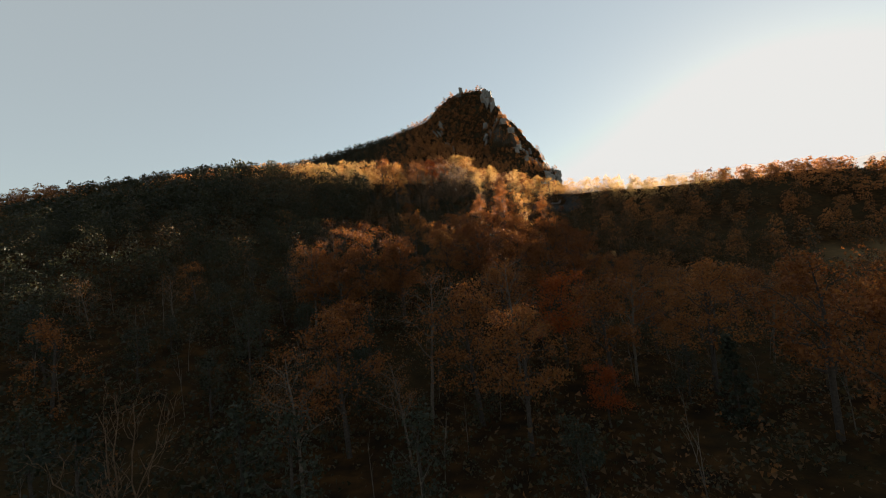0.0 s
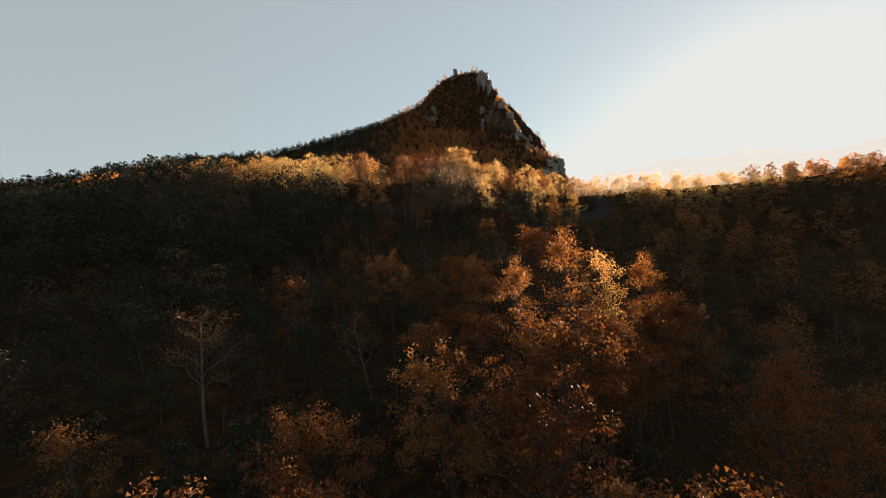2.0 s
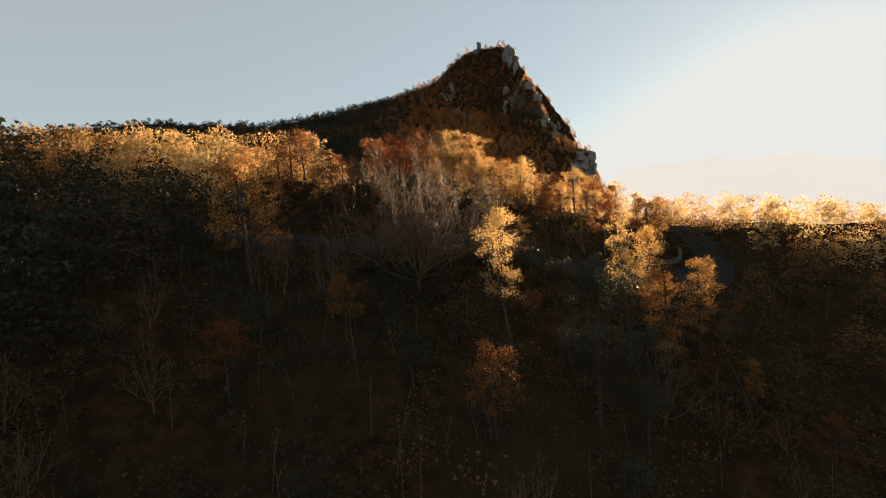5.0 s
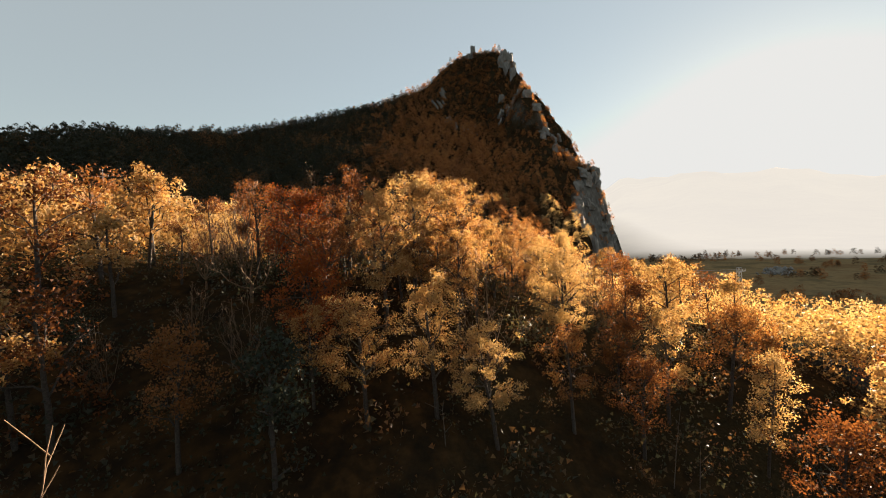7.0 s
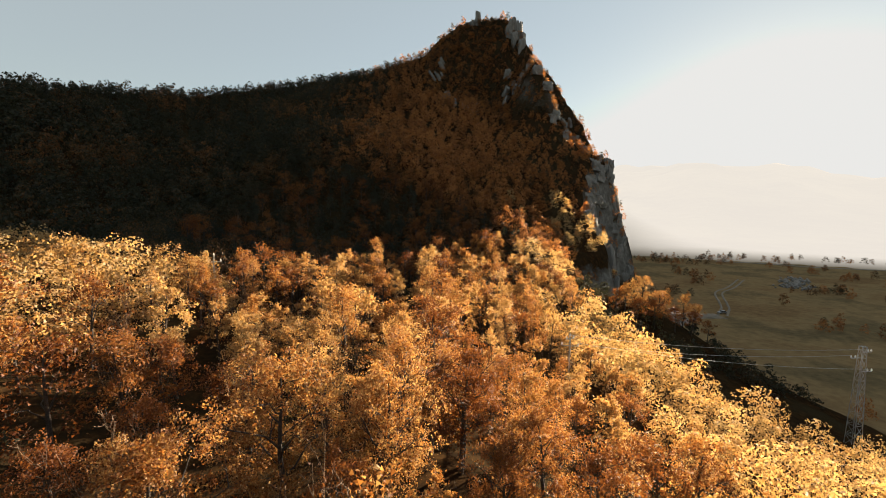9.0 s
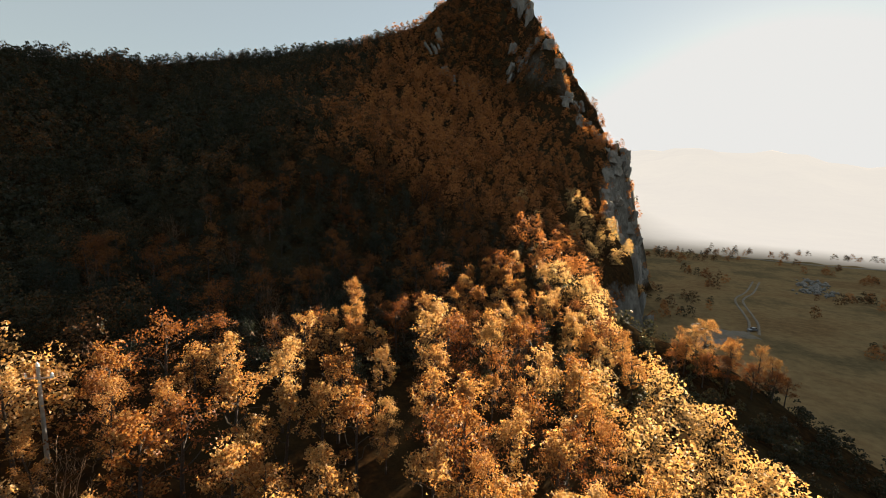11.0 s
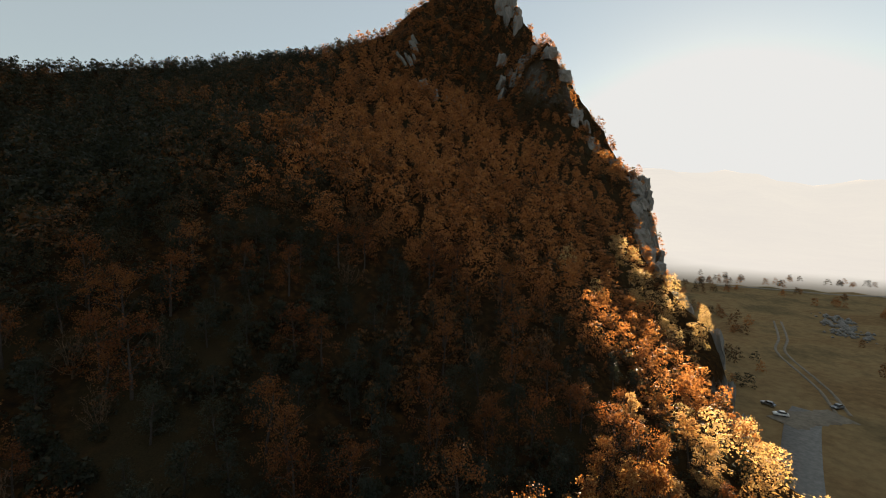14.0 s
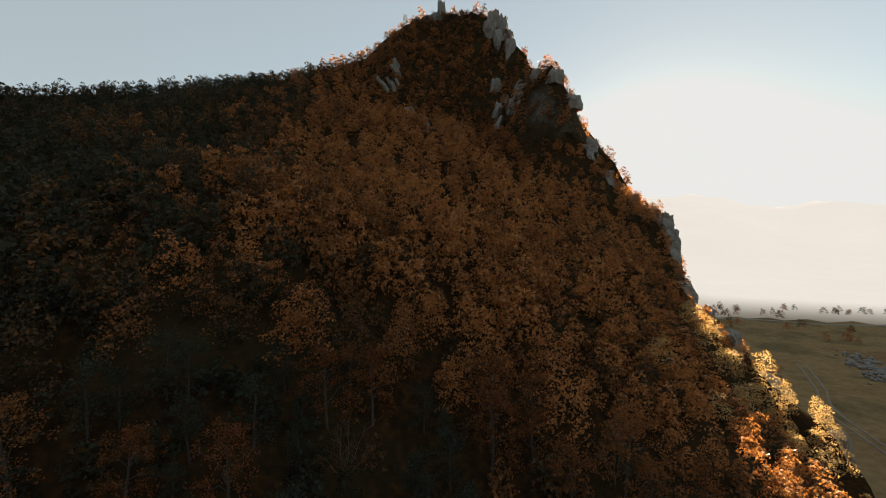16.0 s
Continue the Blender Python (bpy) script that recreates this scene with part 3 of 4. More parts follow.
# trees that stand out by themselves
taken = []
for key, x, y, s, v in (
    ("great_bare", 5.4, 105.2, 1.0, 0), ("sapling", -1.6, 104.2, 1.5, 0), ("sapling", -0.9, 104.9, 1.4, 1), ("sapling", -2.8, 104.0, 1.05, 0), ("sapling", -5.6, 104.0, 1.35, 1), ("sapling", -6.6, 104.6, 1.4, 0), ("sapling", -7.6, 103.8, 1.3, 1), ("golden_fine", -8.0, 103.6, 1.2, 1), ("sapling", 14.2, 110.8, .9, 1), ("sapling", 16.0, 112.2, .7, 0), ("slender", 15.2, 111.5, .55, 1), ("green", 4.8, 103.4, .55, 0), ("green", 7.9, 104.0, .5, 1), ("green", 2.6, 104.2, .5, 1), ("bare", 10.2, 108.2, .85, 0), ("bare", 1.6, 108.6, .9, 2), ("spire", 12.2, 95.8, .96, 0), ("evergreen", 16.6, 94.2, 1.0, 0), ("evergreen", 18.8, 93.0, .8, 0), ("bare", -1.0, 101.4, 0.7, 1),
    ("pale", 0.0, 25.0, 1.0, 0), ("pale", 5.7, 27.2, 0.95, 1), ("red", 9.0, 21.3, 0.55, 0), ("conifer", 14.6, 20.0, 0.6, 0), ("red", 9.3, 29.4, 1.12, 0), ("pale", -9.7, 35.7, .9, 1),
    ("amber_fine", -5.4, 37.4, 1.02, 0), ("amber_fine", -8.9, 36.4, .85, 1), ("amber_fine", -6.6, 34.0, .84, 0), ("amber_fine", -2.4, 38.6, .86, 1), ("amber_fine", -3, 44, .85, 0), ("amber_fine", 2, 46, .9, 1), ("amber_fine", 6.9, 46.1, 1.02, 0), ("amber_fine", 5.2, 41, .98, 1), ("amber_fine", 7.8, 38.2, .9, 0), ("amber_fine", 10.6, 37.2, .85, 1), ("amber_fine", 5.7, 61.5, .86, 0), ("green", -6.5, 47, .95, 0), ("amber_fine", 10, 48.5, .9, 1),
    ("rust_spire", 9.6, 50.6, 1.0, 0), ("spire", 12.2, 51.8, .93, 1), ("rust_spire", 14.6, 52.6, .94, 0), ("rust_spire", 6.9, 50.8, .88, 0), ("amber_fine", 15.2, 52.6, .95, 0), ("amber_fine", 12.0, 49.6, .8, 1), ("amber_fine", 17.5, 55, .9, 1), ("slender", 35.4, 125.6, .85, 0), ("spire", 21.2, 100.4, .98, 1), ("slender", 23.4, 99.6, .95, 1), ("slender", 24.5, 104.5, 1.0, 0), ("slender", 27.5, 103.0, .9, 1),
    ("golden_fine", 7.4, 123.6, .68, 0), ("golden_fine", 10.6, 124.4, .72, 1), ("golden_fine", 13.4, 123.8, .64, 2), ("golden", 17.5, 125.5, .6, 1), ("golden", 4.6, 124.6, .55, 2), ("amber", 20.8, 125.0, .6, 1),
    ("golden", 64, 244, 1.05, 0), ("golden", 60.5, 242.5, .9, 3), ("golden", 66.8, 246, 1.1, 1), ("golden", 69, 241.5, .95, 2), ("golden", 72, 245, .85, 3), ("golden", 76, 243, .95, 0), ("golden", 79.5, 243.5, .85, 1), ("amber", 83.5, 244, .7, 2), ("amber", 57, 240, .8, 0), ("amber", 62, 239, .8, 1), ("amber", 66, 238, .8, 2), ("amber", 71.5, 238.5, .75, 0), ("amber", 76, 239, .75, 1), ("golden", 65.5, 253, .5, 2), ("slender", -1.5, 228.9, 1.3, 0),
    ("red", 1.0, 134.5, 1.3, 0), ("red", 4.0, 127.5, 1.1, 0), ("bare", -2.0, 133.0, 1.1, 1), ("bare", 0.8, 138.0, 1.1, 2), ("bare", 21.0, 95.5, 0.8, 0),
):
    plant(key, x, y, s, variant=v)
    taken.append((x, y))
for i in range(20):
    plant("green" if i % 3 else "bare", -24 + i * 2.1 + rnd.uniform(-.7, .7), rnd.uniform(107, 113.5), rnd.uniform(.45, .65))


def wooded(x, y):
    """How thick the wood stands here, 0 to 1."""
    if 112.5 < y < 118.5 + max(0, x - 20) * .2 and -34 < x < 36 or 35 < x < 47 and 116 < y < 133 and x > 39.4 - max(0, 121 - y):
        return 0.0
    if 72 < y <= 114 and x > -16:
        return 0.8
    return 0.8 if y > 255 and x > 60 else 1.0


near, wood_rows = 0, []
STEP = 4.5
cells = [(ix, iy) for iy in range(int(-30 / STEP), int(530 / STEP)) for ix in range(int(-215 / STEP), int(158 / STEP))]
spots = (np.array(cells, float) + np.random.RandomState(6).uniform(-.42, .42, (len(cells), 2))) * STEP
SX, SY = spots.T
SZ = ground_z(SX, SY)
SLOPE = np.hypot(height(SX + 2, SY) - height(SX - 2, SY), height(SX, SY + 2) - height(SX, SY - 2)) / 4
TONE = 0.5 + 0.5 * ruffle(SX, SY, 60, 12)
CX, CY = np.array([c[0] for c in CREST]), np.array([c[1] for c in CREST])
BEHIND = (SX < np.interp(SY, CY[:5], CX[:5]) - 14) | (SY > np.interp(SX, CX[4:], CY[4:]) + 9)
AWAY = np.min(np.hypot(SX[:, None] - np.array(PATH_X)[None], SY[:, None] - np.array(PATH_Y)[None]), 1)
for x, y, z, slope, tone, hidden, off in zip(SX.tolist(), SY.tolist(), SZ.tolist(), SLOPE.tolist(), TONE.tolist(), BEHIND.tolist(), AWAY.tolist()):
    if hidden or abs(x) > y * 1.1 + 14 or (z < -10.5 and y > 60) or (z < -4 and 255 < y < 305) or rnd.random() > wooded(x, y):
        continue
    if any((x - a) ** 2 + (y - c) ** 2 < 9 for a, c in taken) or (slope > 1.25 and rnd.random() < min(0.5, (slope - 1.1) * 0.4)):
        continue
    px, pz = float(np.interp(y, PATH_Y, PATH_X)), float(np.interp(y, PATH_Y, PATH_Z))
    away, u = abs(x - px), rnd.random()
    top = rnd.choice((rnd.uniform(0.62, 0.9), rnd.uniform(0.85, 1.16), rnd.uniform(0.9, 1.1))) * (0.82 if y > 330 else 1.0)
    if x > 17 and y < 190:
        top = min(top, 0.95) * (0.75 if x > 36 and y < 165 else 0.82)
    if x > 40 and y > 280:
        top *= 0.8
    if x > 52 and 80 < y < 168:
        top *= 0.95 if x < 66 else 0.8
    if (x > 56 + 2.2 * max(0, y - 296) and 262 < y < 315) or (x > 47 + max(0, 225 - y) * .35 and 190 < y <= 262):
        continue
    if x < 0 and 118 < y < 190:
        top *= (0.84 if x > -12 else 0.98) if y < 168 else 0.84
    if 124 < y < 166 and abs(x - 11) < 14:
        top = min(top, 0.92)
    if x < -16 and y < 72:
        top *= 0.8
    # sunny: gold kinds and a paler tone put the low sun into leaf colour
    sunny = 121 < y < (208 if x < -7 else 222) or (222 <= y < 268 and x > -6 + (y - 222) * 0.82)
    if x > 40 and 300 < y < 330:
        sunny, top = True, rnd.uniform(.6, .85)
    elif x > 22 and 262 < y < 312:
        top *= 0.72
    # the +0.42 paints warm sun glare into the mountain's leaf colour
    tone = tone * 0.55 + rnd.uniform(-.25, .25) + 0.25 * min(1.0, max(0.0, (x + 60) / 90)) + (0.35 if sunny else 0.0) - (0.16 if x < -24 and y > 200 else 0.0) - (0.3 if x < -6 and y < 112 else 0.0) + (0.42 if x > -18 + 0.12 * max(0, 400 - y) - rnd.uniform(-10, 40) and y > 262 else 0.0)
    if x > 60 and y > 298:
        wood_rows.append((x, y, z, top, tone, 0, min(off, 70), sunny))
    elif (off < 27 and 13 < y < 285) or (off < 46 and 225 < y < 305):
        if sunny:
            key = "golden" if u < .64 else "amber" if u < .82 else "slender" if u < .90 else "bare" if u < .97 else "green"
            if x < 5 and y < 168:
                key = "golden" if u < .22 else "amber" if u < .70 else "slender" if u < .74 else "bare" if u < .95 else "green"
        elif 72 < y <= 114:
            key = "green" if u < .50 else "amber" if u < .64 else "bare" if u < .93 else "slender"
            top *= 0.52
        elif x < 1 and y < 108:
            key = "green" if u < .74 else "amber" if u < .86 else "bare" if u < .94 else "pale"
        elif y > 258 and x > 22:
            # mostly dark shrubs, in place of the shade this stretch lacks
            key = "green" if u < .68 else "amber" if u < .96 else "bare"
        elif y > 200:
            # darker mix, partly standing in for shade
            key = "amber" if u < (.28 if x < 2 else .5) else "green" if u < .95 else "bare"
        else:
            key = "amber" if u < .64 else "green" if u < .84 else "pale" if u < .94 else "bare"
        if y < 70:
            top *= 0.78
        if key in ("golden", "amber") and away < 11 and 116 < y < 166:
            key += "_fine"
        elif key in ("golden", "amber") and away > (17 if y < 178 else -1.0) and not (y < 45 and away < 16):
            key += "_light"
        if away < 7:
            top *= min(1.0, max(0.3, (pz - 2.2 - z) / (9.0 * top)))
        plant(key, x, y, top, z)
        near += 1
    elif off < 400 and not (y < 14 and abs(x) < 30):
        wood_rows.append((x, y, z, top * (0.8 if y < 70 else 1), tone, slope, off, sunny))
# younger trees that fill the gaps on the crest
for i in range(24):
    x, y = rnd.uniform(-2, 25), rnd.uniform(130, 166)
    plant(rnd.choice(("golden", "golden_light", "amber", "amber", "slender")), x, y, rnd.uniform(.5, .72))
for tops in KINDS.values():
    for top in tops:
        if id(top) in fresh:
            for o in (*top.children, top):
                bpy.data.objects.remove(o)

# ---- the woods further off, leaves of one sheet of trees ----
def crowns(seed, lumps, per, size, base=-0.4, h=7.9, width=3.0):
    """Rounded crowns of several leafy heads; the leaves lie loosely over each head."""
    out = []
    for k in range(8):
        r = np.random.RandomState(seed + k)
        vs = []
        for i in range(lumps):
            f = (i + .5) / lumps
            a, rad = i * 2.4 + r.uniform(-.5, .5), width * (0.74 - 0.50 * f ** 2.2) * r.uniform(.7, 1.15)
            head = np.array([math.cos(a) * rad, math.sin(a) * rad, base + .9 + (h - base - 2.0) * f * r.uniform(.80, 1.12)])
            d = r.normal(0, 1, (per, 3))
            d[:, 2] = np.abs(d[:, 2]) * np.where(r.rand(per) < .75, 1, -.6)
            d /= np.linalg.norm(d, axis=1)[:, None]
            c = head + d * (width * r.uniform(.30, .46) * r.uniform(.72, 1.12, (per, 1))) * np.array([1, 1, r.uniform(.7, 1.0)])
            n = d + r.normal(0, .5, (per, 3))
            u = np.cross(n, r.normal(0, 1, (per, 3)))
            u /= np.linalg.norm(u, axis=1)[:, None] + 1e-9
            w = np.cross(n, u)
            w /= np.linalg.norm(w, axis=1)[:, None] + 1e-9
            s = size * r.uniform(.6, 1.3, (per, 1))
            vs.append(np.stack([c - u * s * .5 - w * s * .25, c + u * s * .5 - w * s * .25, c + w * s * .55], 1))
        out.append(np.concatenate(vs).reshape(-1, 3))
    return out


NEAR_CROWNS, MID_CROWNS, FAR_CROWNS = crowns(300, 16, 40, 0.34), crowns(320, 12, 26, 0.58), crowns(340, 9, 18, 0.85)


def woods(name, rows, protos, label, seed, mat=None):
    r = np.random.RandomState(seed)
    vs, tones = [], []
    for x, y, z, s, tone, slope, *_ in rows:
        p = protos[r.randint(len(protos))]
        a = r.uniform(0, 6.283)
        s1 = s * r.uniform(.85, 1.15)
        c, d = math.cos(a) * s1, math.sin(a) * s1
        sz = s if slope < 0.9 else s * 0.55
        v = np.stack([x + p[:, 0] * c - p[:, 1] * d, y + p[:, 0] * d + p[:, 1] * c, z + p[:, 2] * sz], -1)
        vs.append(v)
        tones.append(np.full(len(v), np.clip(tone, 0, 1)))
    v = np.concatenate(vs)
    ob = part(name, mesh(name, v, np.arange(len(v)).reshape(-1, 3), mat or leaf_woods, tone=np.concatenate(tones)))
    return tagged(ob, label, "woodland", kind="stuff")


# a ragged fringe of small trees along the skyline
rr = np.random.RandomState(55)
fringe = []
for (ax, ay, *_), (bx_, by_, *_) in zip(CREST[1:], CREST[2:11]):
    for i in range(int(math.hypot(bx_ - ax, by_ - ay) / 1.9)):
        u = rr.rand()
        x, y = ax + (bx_ - ax) * u + rr.normal(0, 2.5), ay + (by_ - ay) * u + rr.normal(0, 2.5)
        fringe.append((x, y, float(ground_z(x, y)) - .5, rr.uniform(.3, .7), rr.uniform(0, .6), 0))
woods("ridge_trees", fringe, MID_CROWNS, "ragged small trees along the mountain's skyline", 9)
woods("golden_woods", [w for w in wood_rows if w[7] and w[6] < 75], NEAR_CROWNS, "golden autumn woodland on the hill, low sun painted into its tone", 1, leaf_gold_woods)
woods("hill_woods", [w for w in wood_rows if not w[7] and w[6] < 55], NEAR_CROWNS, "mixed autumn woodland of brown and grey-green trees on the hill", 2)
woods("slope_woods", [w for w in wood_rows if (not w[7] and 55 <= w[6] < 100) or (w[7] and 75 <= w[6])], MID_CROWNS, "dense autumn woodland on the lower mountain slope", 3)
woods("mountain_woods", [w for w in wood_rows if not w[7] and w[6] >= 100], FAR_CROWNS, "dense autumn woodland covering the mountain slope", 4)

# ---- undergrowth: low scrub between the trees ----
r = np.random.RandomState(77)
n = 3700
bx, by = r.uniform(-32, 60, n), r.uniform(4, 152, n)
keep = (np.abs(bx - np.interp(by, PATH_Y, PATH_X)) < 62) & ~((by > 112.6) & (by < 118.2 + np.maximum(bx - 20, 0) * .25) & (bx > -34) & (bx < 44))
bx, by = bx[keep], by[keep]
bz = ground_z(bx, by)
bushes = []
for s in range(8):
    q = np.random.RandomState(400 + s)
    c = q.normal(0, 1, (16, 3)) * np.array([0.55, 0.55, 0.4]) + np.array([0, 0, 0.7])
    bushes.append(leaves(q, c, 5, 0.26, 0.17, pointed=True)[0])
vs, tones = [], []
for x, y, z in zip(bx, by, bz):
    p, s, a = bushes[r.randint(8)], r.uniform(0.7, 1.5), r.uniform(0, 6.283)
    vs.append(np.stack([x + s * (p[:, 0] * math.cos(a) - p[:, 1] * math.sin(a)), y + s * (p[:, 0] * math.sin(a) + p[:, 1] * math.cos(a)), z + s * p[:, 2]], -1))
    tones.append(np.full(len(p), r.uniform(0, 0.30) + (.16 if x > 4 else 0)))
vs = np.concatenate(vs)
tagged(part("undergrowth", mesh("undergrowth", vs, np.arange(len(vs)).reshape(-1, 3), leaf_woods, tone=np.concatenate(tones))), "low brown and grey-green scrub under the trees", "undergrowth", kind="stuff")

# bare stems standing in the scrub
bits = []
for i in range(520):
    x, y = r.uniform(-34, 46), r.uniform(10, 124)
    if 112.5 < y < 123 and -34 < x < 41:
        continue
    z, h = float(ground_z(x, y)), r.uniform(1.6, 4.2)
    lean = r.normal(0, 0.12, 2) * h
    pts = np.array([[x, y, z - .2], [x + lean[0] * .4, y + lean[1] * .4, z + h * .5], [x + lean[0], y + lean[1], z + h]])
    bits.append(tube(pts, [0.03, 0.02, 0.006], 3))
    for j in range(4):
        f = r.uniform(.35, .9)
        b0 = pts[0] * (1 - f) + pts[2] * f
        bits.append(tube([b0, b0 + np.array([r.normal(0, .35), r.normal(0, .35), r.uniform(.3, .9)])], [0.012, 0.004], 3))
v, q = joined(bits)
tagged(part("bare_stems", mesh("bare_stems", v, q, bark_pale)), "thin pale leafless stems standing in the scrub", "undergrowth", kind="stuff")

# ---- road over the hill, road and track in the valley ----
asphalt, nt, b = material("asphalt", 1.0, 0.0)
f = noise_tex(nt, 1.3, 8)
nt.links.new(ramp(nt, f, ((0.3, (0.020, 0.019, 0.018)), (0.7, (0.038, 0.036, 0.033)))), b.inputs["Base Color"])
bump(nt, b, noise_tex(nt, 60.0), 0.3, 0.01)
worn_asphalt, nt, b = material("worn_asphalt", 0.9, 0.2)
f = noise_tex(nt, 0.9, 8)
nt.links.new(ramp(nt, f, ((0.3, (0.12, 0.115, 0.105)), (0.7, (0.20, 0.19, 0.175)))), b.inputs["Base Color"])
bump(nt, b, noise_tex(nt, 40.0), 0.3, 0.01)
gravel, nt, b = material("gravel", 0.9, 0.2)
f = noise_tex(nt, 0.8, 9, 0.7)
nt.links.new(ramp(nt, f, ((0.3, (0.11, 0.092, 0.068)), (0.7, (0.22, 0.185, 0.14)))), b.inputs["Base Color"])
bump(nt, b, noise_tex(nt, 12.0), 0.6, 0.05)


def along(points, step=1.5):
    """A smooth line through the points (x, y)."""
    p = np.array(points, float)
    p = np.concatenate([[2 * p[0] - p[1]], p, [2 * p[-1] - p[-2]]])
    out = []
    for i in range(1, len(p) - 2):
        for u in np.linspace(0, 1, max(2, int(np.linalg.norm(p[i + 1] - p[i]) / step)), endpoint=False):
            out.append(0.5 * (2 * p[i] + (p[i + 1] - p[i - 1]) * u + (2 * p[i - 1] - 5 * p[i] + 4 * p[i + 1] - p[i + 2]) * u * u + (3 * p[i] - p[i - 1] - 3 * p[i + 1] + p[i + 2]) * u ** 3))
    return np.array(out + [p[-2]])


def ribbon(name, points, width, mat, label, lift=0.12, rough=0.0, level=True):
    """A road bed with edges that reach into the ground."""
    line = along(points)
    d = np.gradient(line, axis=0)
    d /= np.linalg.norm(d, axis=1)[:, None]
    side = np.stack([d[:, 1], -d[:, 0]], -1)
    rr = np.random.RandomState(len(points) + int(width * 10))
    cols = []
    for o, dz in ((-0.56, -0.7), (-0.5, 0), (0, 0.04), (0.5, 0), (0.56, -0.7)):
        w = width * o * (1 + rough * rr.normal(0, 1, len(line)))
        p = line + side * w[:, None]
        z = ground_z(p[:, 0], p[:, 1]) + lift + dz if not level else np.maximum(ground_z(line[:, 0], line[:, 1]), ground_z(p[:, 0], p[:, 1]) if abs(o) <= 0.5 else -99) + lift + dz
        cols.append(np.stack([p[:, 0], p[:, 1], z], -1))
    v = np.stack(cols, 1).reshape(-1, 3)
    k = len(cols)
    q = [(i * k + j, i * k + j + 1, (i + 1) * k + j + 1, (i + 1) * k + j) for i in range(len(line) - 1) for j in range(k - 1)]
    return tagged(part(name, mesh(name, v, q, mat, True)), label, "road", kind="structure")


ribbon("road", [(-34, 114.5), (-10, 115.5), (6, 115.5), (16, 115.0), (24, 115.8), (31, 117.2), (36.6, 119.2), (40.8, 122.8), (42.8, 128), (43.2, 136), (45, 147), (54, 165)], 4.4, asphalt, "narrow asphalt road bending round the hill", level=False)
ribbon("road_valley", [(79, 280), (85, 286), (104, 304), (128, 325), (139, 333)], 8.5, worn_asphalt, "wide worn asphalt road along the foot of the mountain", level=False)
ribbon("gravel_yard", [(122, 326), (132, 328), (146, 328)], 9.0, gravel, "pale gravel turning place at the road's end", 0.2, 0.1)
ribbon("track", [(146, 330), (158, 345), (166, 358), (184, 388), (206, 408), (236, 440)], 1.1, gravel, "pale wheel track of a dirt road through the fields", 0.1, 0.08)
ribbon("track_rut", [(149, 328), (161, 343.5), (169, 356.5), (187, 386), (209, 406), (239, 438)], 1.1, gravel, "pale wheel track of a dirt road through the fields", 0.1, 0.08)
ribbon("valley_lane", [(300, 560), (331, 545), (350, 530), (372, 514), (420, 500)], 6.0, gravel, "pale gravel lane across the valley floor", 0.1, 0.05)

# ---- valley floor: river stones, hedges ----
pebbles = []
for i in range(150):
    u = r.rand()
    x, y = 246 + 40 * u + r.normal(0, 4), 402 + 45 * u + r.normal(0, 4)
    s = r.uniform(0.6, 2.6)
    oct_v = np.array([[1, 0, 0], [0, 1, 0], [-1, 0, 0], [0, -1, 0], [.1, .1, .7], [0, 0, -.5]]) * s * r.uniform(.6, 1.2, (6, 3)) + np.array([x, y, float(ground_z(x, y)) + s * .2])
    pebbles.append((oct_v, [(0, 1, 4), (1, 2, 4), (2, 3, 4), (3, 0, 4), (1, 0, 5), (2, 1, 5), (3, 2, 5), (0, 3, 5)]))
v, q = joined(pebbles)
tagged(part("river_stones", mesh("river_stones", v, q, rock)), "pale river stones in a dry bed on the valley floor", "stones", kind="stuff")
rows = []
for i in range(3600):
    x, y = r.uniform(95, 620), r.uniform(150, 900)
    z = float(height(x, y))
    clump = float(ruffle(x, y, 85, 31))
    if z > -11 or clump < 0.16 or (abs((x - 146) * .7 - (y - 330) * .6) < 14 and y < 460) or (y < 345 and 60 < x < 160 and abs((y - 286) - (x - 84) * .9) < 16) or (225 < x < 310 and 390 < y < 470):
        continue
    rows.append((x, y, float(ground_z(x, y)), r.uniform(.5, .95), r.uniform(.1, 1), 0))
woods("valley_woods", rows, MID_CROWNS, "scattered autumn trees and hedges on the valley floor", 5)

# bushes that cling to the cliffs and the summit
rows = []
for i in range(5200):
    x, y = r.uniform(4, 132) if i < 1800 else r.uniform(2, 116), r.uniform(298, 492) if i < 1800 else r.uniform(395, 490)
    z = float(height(x, y))
    back = float(np.interp(x, [c[0] for c in CREST[7:]], [c[1] for c in CREST[7:]]))
    steep = abs(float(height(x, y + 3)) - float(height(x, y - 3))) / 6 + abs(float(height(x + 3, y)) - float(height(x - 3, y))) / 6
    if y > back + 3 or z < -8 or steep < 0.75 or (x > 58 and i % 5 < 3):
        continue
    rows.append((x, y, float(ground_z(x, y)) - .9, r.uniform(.3, .62), r.uniform(.1, .95), 0))
woods("cliff_bushes", rows, FAR_CROWNS, "rust and grey-green bushes clinging to the limestone cliffs", 6)
# low growth under the trees of the mountain's foot
rows = []
for i in range(1500):
    x, y = r.uniform(-75, 94), r.uniform(215, 345)
    if x > 62 and (y > 300 or float(height(x, y)) < -10):
        continue
    # +.42 puts the same warm glare into the scrub's colour
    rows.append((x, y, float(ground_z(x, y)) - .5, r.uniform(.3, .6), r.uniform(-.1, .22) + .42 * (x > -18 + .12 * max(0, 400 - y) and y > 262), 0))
woods("mountain_scrub", rows, FAR_CROWNS, "dark green scrub under the trees of the slope, rust from painted glare", 8)
